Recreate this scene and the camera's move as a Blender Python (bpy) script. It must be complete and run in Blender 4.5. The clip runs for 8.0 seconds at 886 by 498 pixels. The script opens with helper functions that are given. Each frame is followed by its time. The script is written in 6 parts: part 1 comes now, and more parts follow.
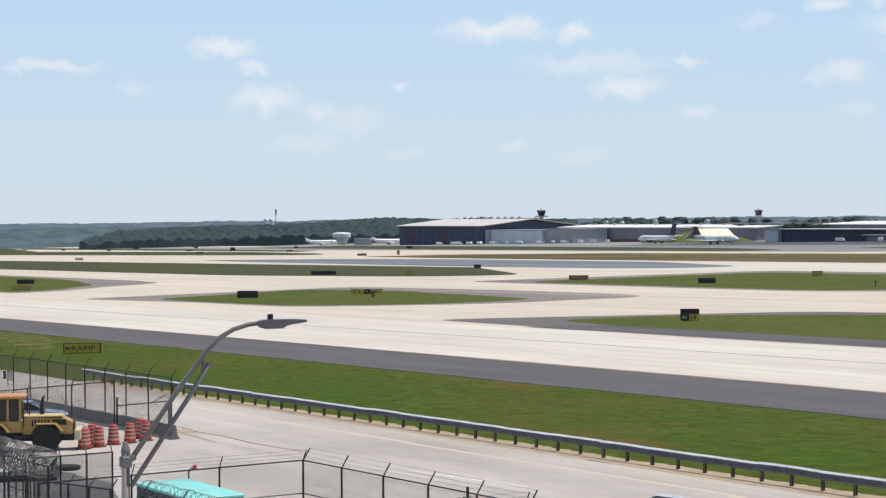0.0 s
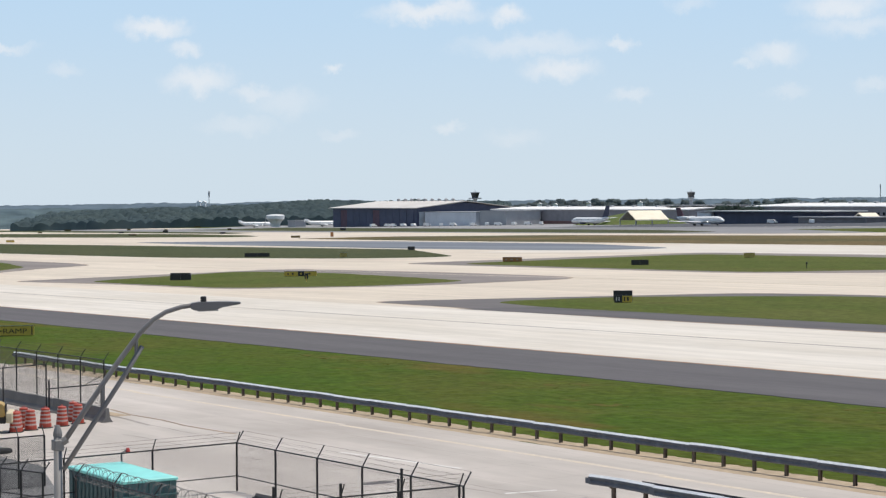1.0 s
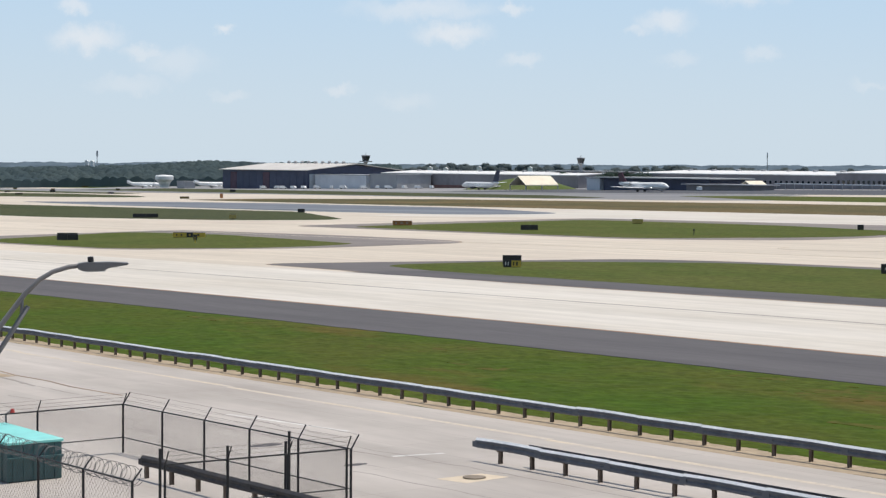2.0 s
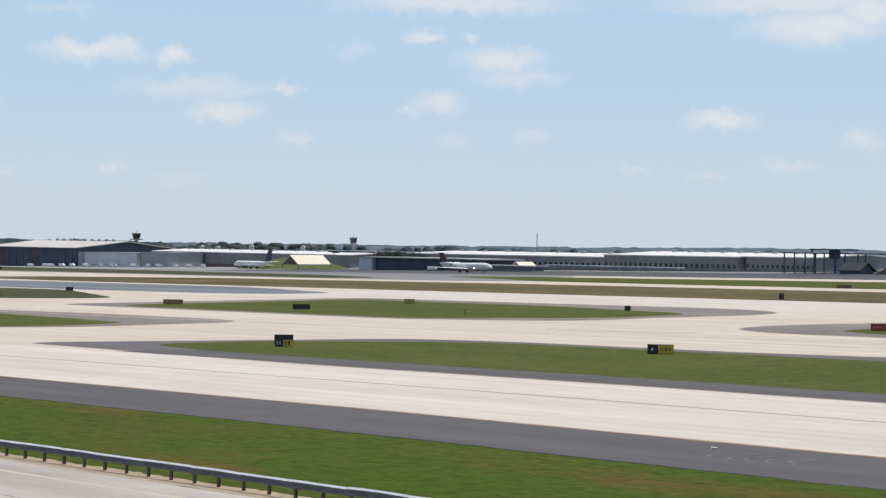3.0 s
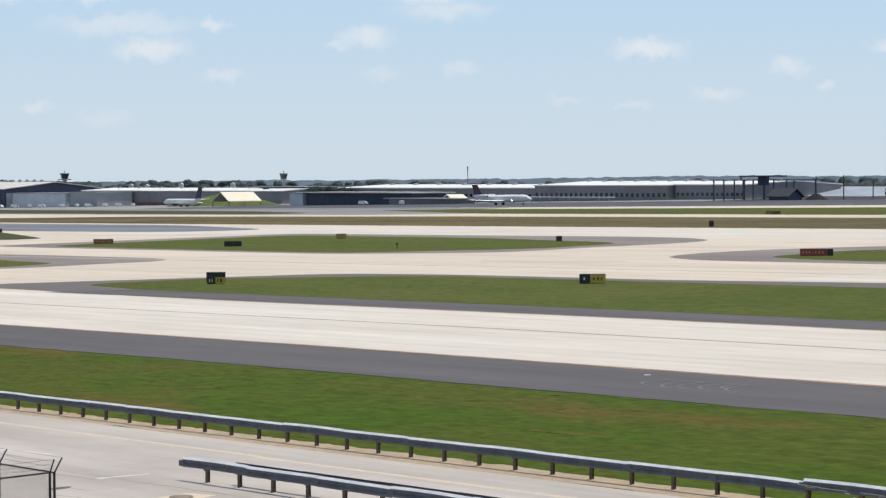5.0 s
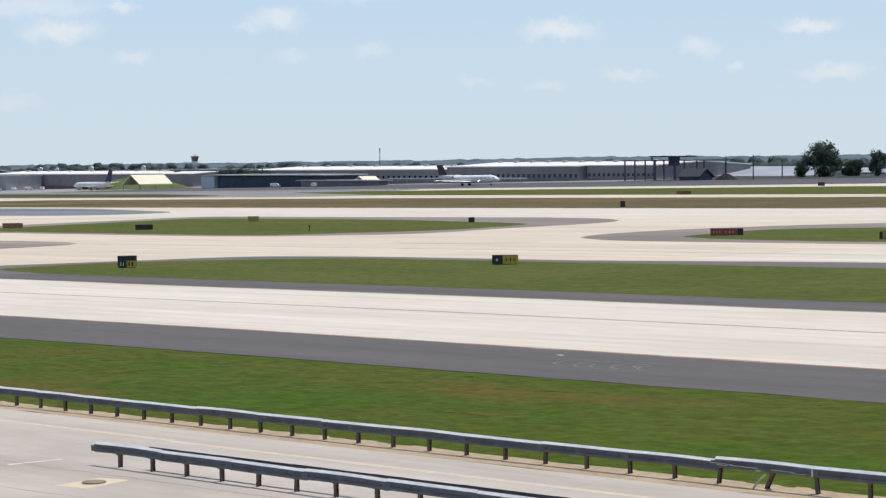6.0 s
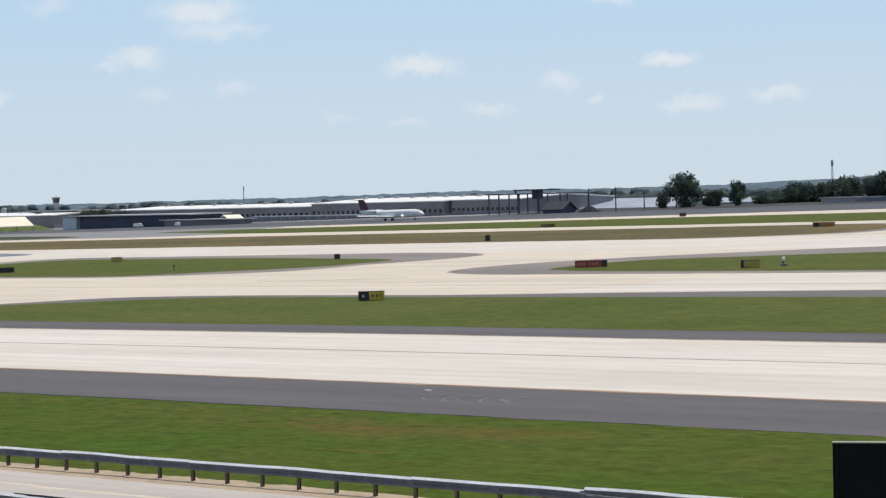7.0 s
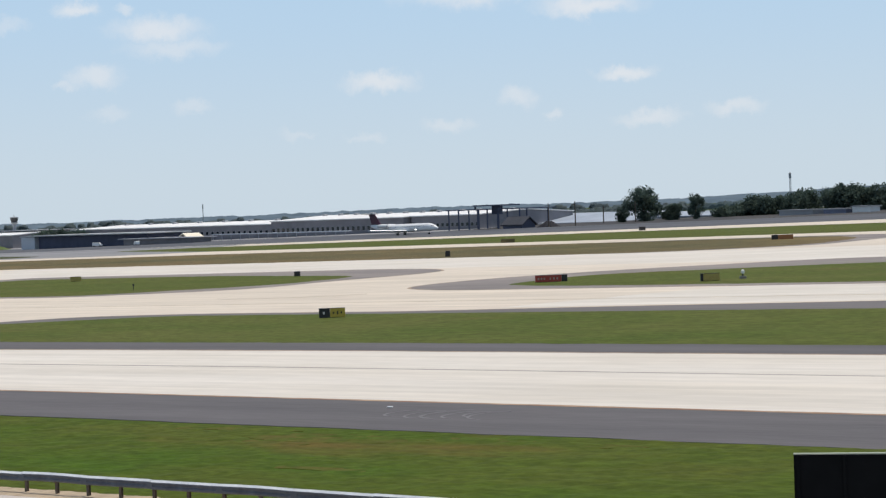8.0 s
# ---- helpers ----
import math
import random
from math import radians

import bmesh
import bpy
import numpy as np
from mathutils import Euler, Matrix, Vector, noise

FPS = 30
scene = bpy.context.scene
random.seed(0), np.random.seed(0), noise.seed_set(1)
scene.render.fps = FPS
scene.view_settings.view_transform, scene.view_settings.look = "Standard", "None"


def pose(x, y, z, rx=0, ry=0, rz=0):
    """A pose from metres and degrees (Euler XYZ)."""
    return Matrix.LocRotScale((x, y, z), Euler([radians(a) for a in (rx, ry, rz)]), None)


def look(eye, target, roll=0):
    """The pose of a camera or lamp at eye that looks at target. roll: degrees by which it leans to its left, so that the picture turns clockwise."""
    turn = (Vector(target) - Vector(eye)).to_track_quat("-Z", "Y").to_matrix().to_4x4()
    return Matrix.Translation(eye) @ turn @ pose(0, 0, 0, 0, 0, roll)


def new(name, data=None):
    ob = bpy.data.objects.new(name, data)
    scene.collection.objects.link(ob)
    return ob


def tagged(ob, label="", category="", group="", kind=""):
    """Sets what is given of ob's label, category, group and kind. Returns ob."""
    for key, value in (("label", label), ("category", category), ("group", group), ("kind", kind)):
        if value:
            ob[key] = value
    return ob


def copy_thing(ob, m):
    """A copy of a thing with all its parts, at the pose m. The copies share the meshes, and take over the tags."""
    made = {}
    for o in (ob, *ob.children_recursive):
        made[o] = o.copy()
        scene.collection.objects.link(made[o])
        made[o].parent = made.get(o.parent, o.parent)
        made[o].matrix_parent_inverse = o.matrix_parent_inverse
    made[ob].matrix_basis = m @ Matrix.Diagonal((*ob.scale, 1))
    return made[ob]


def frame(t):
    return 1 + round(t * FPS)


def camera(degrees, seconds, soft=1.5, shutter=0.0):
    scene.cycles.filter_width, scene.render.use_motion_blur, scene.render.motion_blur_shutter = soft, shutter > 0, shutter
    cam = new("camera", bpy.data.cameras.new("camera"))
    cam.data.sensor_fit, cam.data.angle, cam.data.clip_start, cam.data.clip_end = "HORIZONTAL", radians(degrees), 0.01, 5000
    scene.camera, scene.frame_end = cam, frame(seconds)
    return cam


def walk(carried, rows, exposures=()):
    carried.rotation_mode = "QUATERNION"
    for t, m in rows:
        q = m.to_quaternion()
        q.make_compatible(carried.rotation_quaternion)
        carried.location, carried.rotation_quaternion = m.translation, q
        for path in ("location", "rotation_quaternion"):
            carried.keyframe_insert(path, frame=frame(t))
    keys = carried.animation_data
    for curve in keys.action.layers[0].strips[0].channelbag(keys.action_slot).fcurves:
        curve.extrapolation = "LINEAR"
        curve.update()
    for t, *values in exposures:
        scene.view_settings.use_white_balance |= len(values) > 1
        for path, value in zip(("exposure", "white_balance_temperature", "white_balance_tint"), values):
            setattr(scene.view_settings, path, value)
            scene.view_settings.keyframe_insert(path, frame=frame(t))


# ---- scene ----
EYE = (0.0, 0.0, 10.88)
TURN = 44.838          # the taxiways run along x; the camera looks across them
cam = camera(25.253, 8.0, soft=1.3)


def aim(yaw, pitch, roll):
    """Pose of the hand-held camera: degrees to the right, up, and of clockwise picture lean."""
    return pose(*EYE, 90 + pitch, 0, TURN - yaw) @ pose(0, 0, 0, 0, 0, roll)


PATH = [
    (0.0, -14.442, -0.857, -0.325), (0.5, -13.646, -1.038, -0.298), (1.0, -12.528, -1.389, -0.318),
    (1.2, -11.137, -1.983, -0.170), (2.3, -8.510, -1.998, 0.489), (2.5, -7.240, -1.056, 0.654),
    (3.0, -2.773, -0.067, 0.903), (3.5, 0.007, -0.839, 0.731), (4.0, -0.683, -1.483, 0.400),
    (4.2, -0.951, -1.592, 0.245), (5.3, -0.532, -2.140, -0.491), (5.5, -0.045, -2.356, -0.470),
    (6.0, 1.753, -2.530, -0.499), (6.5, 3.263, -2.304, -0.686), (7.0, 5.658, -1.553, -1.456),
    (7.5, 6.878, -0.380, -2.109), (8.0, 6.826, -1.124, -1.999),
]
walk(cam, [(t, aim(a, b, c)) for t, a, b, c in PATH], [(0.0, 0.03), (1.2, 0.02), (2.5, -0.06), (3.0, -0.09), (4.2, -0.08), (5.5, 0.0), (6.5, 0.0), (7.5, -0.07), (8.0, -0.08)])

# ---- light ----
SUN_TO = Vector((0.10, 0.24, 0.96)).normalized()     # towards the sun
sun_el = math.asin(SUN_TO.z)
sun_az = math.atan2(SUN_TO.x, SUN_TO.y)
sun = new("sun", bpy.data.lights.new("sun", "SUN"))
sun.data.energy, sun.data.angle, sun.data.color = 3.75, radians(0.6), (1.0, 0.94, 0.85)
sun.matrix_world = look((0, 0, 300), Vector((0, 0, 300)) - SUN_TO)

CLOUDS = (  # bearing, height, half width, half height (degrees), density
    (155.6, 4.99, 0.81, 0.23, 1.00), (154.7, 4.43, 0.40, 0.19, 0.70), (154.4, 3.50, 0.84, 0.32, 0.85), (160.5, 4.41, 1.26, 0.14, 0.75),
    (147.8, 5.43, 1.37, 0.25, 1.00), (147.0, 5.60, 0.55, 0.24, 0.90), (145.5, 5.36, 0.52, 0.24, 1.00), (144.8, 4.47, 1.77, 0.26, 0.60),
    (144.2, 4.60, 0.60, 0.24, 0.50), (144.0, 3.80, 0.97, 0.27, 0.85), (142.2, 4.50, 0.29, 0.13, 0.70), (150.5, 3.87, 0.26, 0.13, 0.80),
    (152.8, 3.10, 0.56, 0.19, 0.60), (151.9, 2.85, 0.89, 0.35, 0.40), (153.2, 2.20, 0.97, 0.21, 0.35), (147.2, 2.12, 0.40, 0.14, 0.50),
    (141.9, 3.00, 0.50, 0.17, 0.50), (150.3, 1.91, 0.48, 0.14, 0.35), (158.1, 3.77, 0.45, 0.16, 0.40), (140.2, 5.64, 0.64, 0.16, 0.40),
)
CLOUDS += (
    (137.3, 7.02, 2.98, 0.29, 0.90), (127.8, 7.10, 3.22, 0.32, 0.90), (127.0, 6.40, 1.93, 0.42, 1.00), (125.6, 6.86, 0.97, 0.40, 1.00),
    (138.2, 6.06, 0.56, 0.21, 0.90), (136.9, 5.99, 0.24, 0.11, 0.60), (136.0, 5.44, 1.10, 0.30, 0.90), (135.5, 4.93, 1.21, 0.23, 0.60),
    (137.8, 4.11, 0.61, 0.30, 0.75), (138.6, 3.86, 0.40, 0.13, 0.50), (129.7, 3.75, 0.89, 0.23, 0.90), (127.7, 2.52, 0.61, 0.16, 0.50),
    (125.7, 3.21, 0.48, 0.26, 0.60), (145.3, 1.81, 0.72, 0.23, 0.30), (148.6, 6.58, 0.97, 0.16, 0.40), (135.1, 3.18, 0.58, 0.16, 0.40),
    (130.1, 2.20, 0.45, 0.13, 0.35), (122.6, 3.80, 0.74, 0.19, 0.95), (121.9, 2.49, 0.84, 0.18, 0.65), (119.5, 2.65, 0.68, 0.18, 0.65),
    (123.6, 5.76, 1.29, 0.26, 1.00), (124.7, 2.62, 0.23, 0.13, 0.50), (132.1, 2.35, 0.45, 0.10, 0.30), (137.4, 3.06, 0.48, 0.17, 0.35),
)

STRENGTH = 0.11


def build_world():
    w = bpy.data.worlds.new("summer_sky")
    scene.world = w
    w.use_nodes = True
    nt = w.node_tree
    nt.nodes.clear()
    link = nt.links.new
    sky = nt.nodes.new("ShaderNodeTexSky")
    sky.sky_type, sky.sun_disc = "NISHITA", False
    sky.sun_elevation, sky.sun_rotation = sun_el, sun_az
    sky.altitude, sky.air_density, sky.dust_density, sky.ozone_density = 300, 1.0, 0.6, 1.5
    co = nt.nodes.new("ShaderNodeTexCoord")
    wob = nt.nodes.new("ShaderNodeTexNoise")
    wob.inputs["Scale"].default_value, wob.inputs["Detail"].default_value, wob.inputs["Roughness"].default_value = 80, 6, 0.62
    link(co.outputs["Generated"], wob.inputs["Vector"])
    sub = nt.nodes.new("ShaderNodeVectorMath")
    sub.operation = "SUBTRACT"
    sub.inputs[1].default_value = (0.5, 0.5, 0.5)
    link(wob.outputs["Color"], sub.inputs[0])
    amp = nt.nodes.new("ShaderNodeVectorMath")
    amp.operation = "SCALE"
    amp.inputs["Scale"].default_value = 0.017
    link(sub.outputs[0], amp.inputs[0])
    add = nt.nodes.new("ShaderNodeVectorMath")
    link(co.outputs["Generated"], add.inputs[0])
    link(amp.outputs[0], add.inputs[1])
    # summer haze: pale near the horizon, blue further up, clear sky overhead
    sep = nt.nodes.new("ShaderNodeSeparateXYZ")
    link(co.outputs["Generated"], sep.inputs[0])
    ramp = nt.nodes.new("ShaderNodeValToRGB")
    ramp.color_ramp.interpolation = "EASE"
    ramp.color_ramp.elements[0].position, ramp.color_ramp.elements[0].color = 0.0, (0.615, 0.725, 0.82, 1)
    ramp.color_ramp.elements[1].position, ramp.color_ramp.elements[1].color = 0.13, (0.49, 0.68, 0.88, 1)
    link(sep.outputs["Z"], ramp.inputs["Fac"])
    hz = nt.nodes.new("ShaderNodeVectorMath")
    hz.operation = "SCALE"
    hz.inputs["Scale"].default_value = 1.0 / STRENGTH
    link(ramp.outputs["Color"], hz.inputs[0])
    fade = nt.nodes.new("ShaderNodeMapRange")
    fade.inputs["From Min"].default_value, fade.inputs["From Max"].default_value = 0.10, 0.55
    fade.inputs["To Min"].default_value, fade.inputs["To Max"].default_value = 0.95, 0.0
    link(sep.outputs["Z"], fade.inputs["Value"])
    hazy = nt.nodes.new("ShaderNodeMix")
    hazy.data_type = "RGBA"
    link(fade.outputs[0], hazy.inputs["Factor"])
    link(sky.outputs[0], hazy.inputs["A"])
    link(hz.outputs[0], hazy.inputs["B"])
    total = None
    for az, el, hw, hh, dens in CLOUDS:
        a, e = radians(az), radians(el)
        mp = nt.nodes.new("ShaderNodeMapping")
        mp.vector_type = "TEXTURE"
        mp.inputs["Location"].default_value = (math.cos(e) * math.cos(a), math.cos(e) * math.sin(a), math.sin(e))
        mp.inputs["Rotation"].default_value = (0, -e, a)
        mp.inputs["Scale"].default_value = (0.3, radians(hw) * 1.25, radians(hh) * 1.35)
        link(add.outputs[0], mp.inputs["Vector"])
        ln = nt.nodes.new("ShaderNodeVectorMath")
        ln.operation = "LENGTH"
        link(mp.outputs[0], ln.inputs[0])
        mr = nt.nodes.new("ShaderNodeMapRange")
        mr.interpolation_type = "SMOOTHSTEP"
        mr.inputs["From Min"].default_value, mr.inputs["From Max"].default_value = 1.3, 0.15
        mr.inputs["To Min"].default_value, mr.inputs["To Max"].default_value = 0.0, dens * 0.72
        link(ln.outputs["Value"], mr.inputs["Value"])
        if total is None:
            total = mr.outputs[0]
        else:
            mx = nt.nodes.new("ShaderNodeMath")
            mx.operation = "MAXIMUM"
            link(total, mx.inputs[0])
            link(mr.outputs[0], mx.inputs[1])
            total = mx.outputs[0]
    mix = nt.nodes.new("ShaderNodeMix")
    mix.data_type = "RGBA"
    mix.inputs["B"].default_value = (0.86 / STRENGTH, 0.87 / STRENGTH, 0.89 / STRENGTH, 1)
    link(total, mix.inputs["Factor"])
    link(hazy.outputs["Result"], mix.inputs["A"])
    bg = nt.nodes.new("ShaderNodeBackground")
    bg.inputs["Strength"].default_value = STRENGTH
    link(mix.outputs["Result"], bg.inputs["Color"])
    out = nt.nodes.new("ShaderNodeOutputWorld")
    link(bg.outputs[0], out.inputs["Surface"])


build_world()
scene.view_settings.exposure = 0.0

# ---- materials ----
MATS = {}


def mat(name, base, rough=0.7, metal=0.0, vary=0.12, scale=1.0, bump=0.0, second=None, patch=6.0, stretch=(1, 1, 1), spec=0.5, per_piece=0.0, detail=4.0, contrast=(0.35, 0.65), bump_at=3.0):
    """A surface with fine grain and large blotches in world metres. second: colour of the blotches."""
    if name in MATS:
        return MATS[name]
    m = bpy.data.materials.new(name)
    MATS[name] = m
    m.use_nodes = True
    nt = m.node_tree
    link = nt.links.new
    b = nt.nodes["Principled BSDF"]
    b.inputs["Roughness"].default_value, b.inputs["Metallic"].default_value = rough, metal
    b.inputs["Specular IOR Level"].default_value = spec
    co = nt.nodes.new("ShaderNodeTexCoord")
    mp = nt.nodes.new("ShaderNodeMapping")
    mp.inputs["Scale"].default_value = stretch
    link(co.outputs["Object"], mp.inputs["Vector"])
    big = nt.nodes.new("ShaderNodeTexNoise")
    big.inputs["Scale"].default_value, big.inputs["Detail"].default_value, big.inputs["Roughness"].default_value = 1.0 / patch, detail, 0.6
    link(mp.outputs[0], big.inputs["Vector"])
    fine = nt.nodes.new("ShaderNodeTexNoise")
    fine.inputs["Scale"].default_value, fine.inputs["Detail"].default_value = scale, 3
    link(mp.outputs[0], fine.inputs["Vector"])
    ramp = nt.nodes.new("ShaderNodeMapRange")
    ramp.inputs["From Min"].default_value, ramp.inputs["From Max"].default_value = contrast
    link(big.outputs["Fac"], ramp.inputs["Value"])
    mix = nt.nodes.new("ShaderNodeMix")
    mix.data_type = "RGBA"
    mix.inputs["A"].default_value = (*base, 1)
    mix.inputs["B"].default_value = (*(second or [c * (1 - vary) for c in base]), 1)
    link(ramp.outputs[0], mix.inputs["Factor"])
    gain = nt.nodes.new("ShaderNodeMapRange")
    gain.inputs["From Min"].default_value, gain.inputs["From Max"].default_value = 0.25, 0.75
    gain.inputs["To Min"].default_value, gain.inputs["To Max"].default_value = 1 - vary, 1 + vary
    link(fine.outputs["Fac"], gain.inputs["Value"])
    mul = nt.nodes.new("ShaderNodeVectorMath")
    mul.operation = "SCALE"
    link(mix.outputs["Result"], mul.inputs[0])
    link(gain.outputs[0], mul.inputs["Scale"])
    last = mul.outputs[0]
    if per_piece:
        info = nt.nodes.new("ShaderNodeObjectInfo")
        pr = nt.nodes.new("ShaderNodeMapRange")
        pr.inputs["To Min"].default_value, pr.inputs["To Max"].default_value = 1 - per_piece, 1 + per_piece
        link(info.outputs["Random"], pr.inputs["Value"])
        m2 = nt.nodes.new("ShaderNodeVectorMath")
        m2.operation = "SCALE"
        link(last, m2.inputs[0])
        link(pr.outputs[0], m2.inputs["Scale"])
        last = m2.outputs[0]
    link(last, b.inputs["Base Color"])
    if bump:
        bp = nt.nodes.new("ShaderNodeBump")
        bp.inputs["Strength"].default_value, bp.inputs["Distance"].default_value = bump, 0.05
        bn = nt.nodes.new("ShaderNodeTexNoise")
        bn.inputs["Scale"].default_value, bn.inputs["Detail"].default_value = bump_at, 4
        link(co.outputs["Object"], bn.inputs["Vector"])
        link(bn.outputs["Fac"], bp.inputs["Height"])
        link(bp.outputs[0], b.inputs["Normal"])
    return m


def grass_mat(name, lush, dry, bare, patch, bare_from=0.66, mow=0.0):
    """Turf: two greens in blotches, straw, and worn soil where the large noise peaks."""
    m = mat(name, lush, 0.9, vary=0.22, scale=2.2, bump=0.8, second=dry, patch=patch, spec=0.05, contrast=(0.34, 0.68), detail=6.0, stretch=(0.6, 1, 1), bump_at=2.0)
    nt = m.node_tree
    link = nt.links.new
    b = nt.nodes["Principled BSDF"]
    src = b.inputs["Base Color"].links[0].from_socket
    co = nt.nodes["Texture Coordinate"]
    mp = nt.nodes.new("ShaderNodeMapping")
    mp.inputs["Location"].default_value = (31, 17, 0)
    mp.inputs["Scale"].default_value = (0.45, 1.3, 1)
    link(co.outputs["Object"], mp.inputs["Vector"])
    n = nt.nodes.new("ShaderNodeTexNoise")
    n.inputs["Scale"].default_value, n.inputs["Detail"].default_value, n.inputs["Roughness"].default_value = 0.8 / patch, 5, 0.55
    link(mp.outputs[0], n.inputs["Vector"])
    r = nt.nodes.new("ShaderNodeMapRange")
    r.inputs["From Min"].default_value, r.inputs["From Max"].default_value = bare_from, bare_from + 0.1
    r.inputs["To Max"].default_value = 0.75
    link(n.outputs["Fac"], r.inputs["Value"])
    mix = nt.nodes.new("ShaderNodeMix")
    mix.data_type = "RGBA"
    mix.inputs["B"].default_value = (*bare, 1)
    link(r.outputs[0], mix.inputs["Factor"])
    link(src, mix.inputs["A"])
    # tussocks: soft mid-size lightness changes over the sward
    mp2 = nt.nodes.new("ShaderNodeMapping")
    mp2.inputs["Scale"].default_value = (0.7, 1.0, 1.0)
    link(co.outputs["Object"], mp2.inputs["Vector"])
    tus = nt.nodes.new("ShaderNodeTexNoise")
    tus.inputs["Scale"].default_value, tus.inputs["Detail"].default_value, tus.inputs["Roughness"].default_value = 11.0 / patch, 8, 0.78
    link(mp2.outputs[0], tus.inputs["Vector"])
    tg = nt.nodes.new("ShaderNodeMapRange")
    tg.inputs["From Min"].default_value, tg.inputs["From Max"].default_value = 0.3, 0.7
    tg.inputs["To Min"].default_value, tg.inputs["To Max"].default_value = 0.68, 1.32
    link(tus.outputs["Fac"], tg.inputs["Value"])
    gm = nt.nodes.new("ShaderNodeVectorMath")
    gm.operation = "SCALE"
    link(mix.outputs["Result"], gm.inputs[0])
    link(tg.outputs[0], gm.inputs["Scale"])
    link(gm.outputs[0], b.inputs["Base Color"])
    return m


def leafy(m, share=0.45):
    """Leaves let light through: part of the surface scatters to the far side."""
    nt = m.node_tree
    b = nt.nodes["Principled BSDF"]
    src = b.inputs["Base Color"].links[0].from_socket
    tr = nt.nodes.new("ShaderNodeBsdfTranslucent")
    nt.links.new(src, tr.inputs["Color"])
    mx = nt.nodes.new("ShaderNodeMixShader")
    mx.inputs["Fac"].default_value = share
    nt.links.new(b.outputs[0], mx.inputs[1])
    nt.links.new(tr.outputs[0], mx.inputs[2])
    nt.links.new(mx.outputs[0], nt.nodes["Material Output"].inputs["Surface"])
    return m


def slab_mat(name, base, second, joint, slab=(7.6, 7.6), streak=0.1, patch=14.0, joint_dark=0.72):
    """Jointed concrete with long tyre streaks along x and sealed joints."""
    m = mat(name, base, 0.85, vary=0.05, scale=0.9, second=second, patch=patch, spec=0.25, stretch=(0.35, 1.2, 1), contrast=(0.35, 0.7), detail=6.0)
    nt = m.node_tree
    link = nt.links.new
    b = nt.nodes["Principled BSDF"]
    src = b.inputs["Base Color"].links[0].from_socket
    co = nt.nodes["Texture Coordinate"]
    mp = nt.nodes.new("ShaderNodeMapping")
    mp.inputs["Scale"].default_value = (0.012, 0.55, 1)
    link(co.outputs["Object"], mp.inputs["Vector"])
    n = nt.nodes.new("ShaderNodeTexNoise")
    n.inputs["Scale"].default_value, n.inputs["Detail"].default_value, n.inputs["Roughness"].default_value = 1.0, 4, 0.65
    link(mp.outputs[0], n.inputs["Vector"])
    r = nt.nodes.new("ShaderNodeMapRange")
    r.inputs["From Min"].default_value, r.inputs["From Max"].default_value = 0.3, 0.7
    r.inputs["To Min"].default_value, r.inputs["To Max"].default_value = 1 - streak, 1 + streak
    link(n.outputs["Fac"], r.inputs["Value"])
    br = nt.nodes.new("ShaderNodeTexBrick")
    br.offset = 0.0
    br.inputs["Scale"].default_value = 1.0
    br.inputs["Brick Width"].default_value, br.inputs["Row Height"].default_value = slab
    br.inputs["Mortar Size"].default_value = joint
    br.inputs["Color1"].default_value = (1, 1, 1, 1)
    br.inputs["Color2"].default_value = (0.965, 0.965, 0.965, 1)
    br.inputs["Mortar"].default_value = (joint_dark, joint_dark, joint_dark, 1)
    link(co.outputs["Object"], br.inputs["Vector"])
    m1 = nt.nodes.new("ShaderNodeVectorMath")
    m1.operation = "SCALE"
    link(src, m1.inputs[0])
    link(r.outputs[0], m1.inputs["Scale"])
    m2 = nt.nodes.new("ShaderNodeVectorMath")
    m2.operation = "MULTIPLY"
    link(m1.outputs[0], m2.inputs[0])
    link(br.outputs["Color"], m2.inputs[1])
    link(m2.outputs[0], b.inputs["Base Color"])
    return m


CONCRETE = slab_mat("taxiway_concrete", (0.615, 0.568, 0.500), (0.55, 0.497, 0.420), 0.03, joint_dark=0.992, streak=0.10)
CREAM = slab_mat("old_cream_concrete", (0.61, 0.532, 0.432), (0.525, 0.452, 0.365), 0.03, patch=26, joint_dark=0.93, streak=0.13)
ROADCON = slab_mat("service_road_concrete", (0.51, 0.46, 0.412), (0.37, 0.330, 0.292), 0.02, slab=(4.6, 3.7), streak=0.06, patch=7, joint_dark=0.8)
ASPHALT = mat("shoulder_asphalt", (0.128, 0.119, 0.121), 0.95, vary=0.10, scale=3.0, bump=0.25, second=(0.105, 0.099, 0.101), patch=5, stretch=(0.12, 1.3, 1), spec=0.12)
BLUEPAVE = mat("worn_runway_asphalt", (0.145, 0.160, 0.185), 0.95, vary=0.10, scale=0.6, second=(0.22, 0.235, 0.255), patch=26, stretch=(0.1, 1.4, 1), spec=0.05)
MARGIN = mat("island_asphalt", (0.265, 0.232, 0.212), 0.9, vary=0.08, scale=0.8, second=(0.19, 0.170, 0.160), patch=11, stretch=(0.25, 1, 1), spec=0.1, detail=6.0)
DARKMARGIN = mat("dark_island_asphalt", (0.165, 0.150, 0.146), 0.9, vary=0.08, scale=0.8, second=(0.135, 0.126, 0.124), patch=9, stretch=(0.2, 1, 1), spec=0.1, detail=6.0)
OUTLINE = mat("brown_dirt_line", (0.20, 0.145, 0.105), 0.95, 0, 0.2, 0.6, second=(0.33, 0.25, 0.17), patch=5, detail=6.0)
TURF = grass_mat("near_turf", (0.050, 0.088, 0.009), (0.077, 0.086, 0.016), (0.118, 0.079, 0.024), 11.0, 0.59)
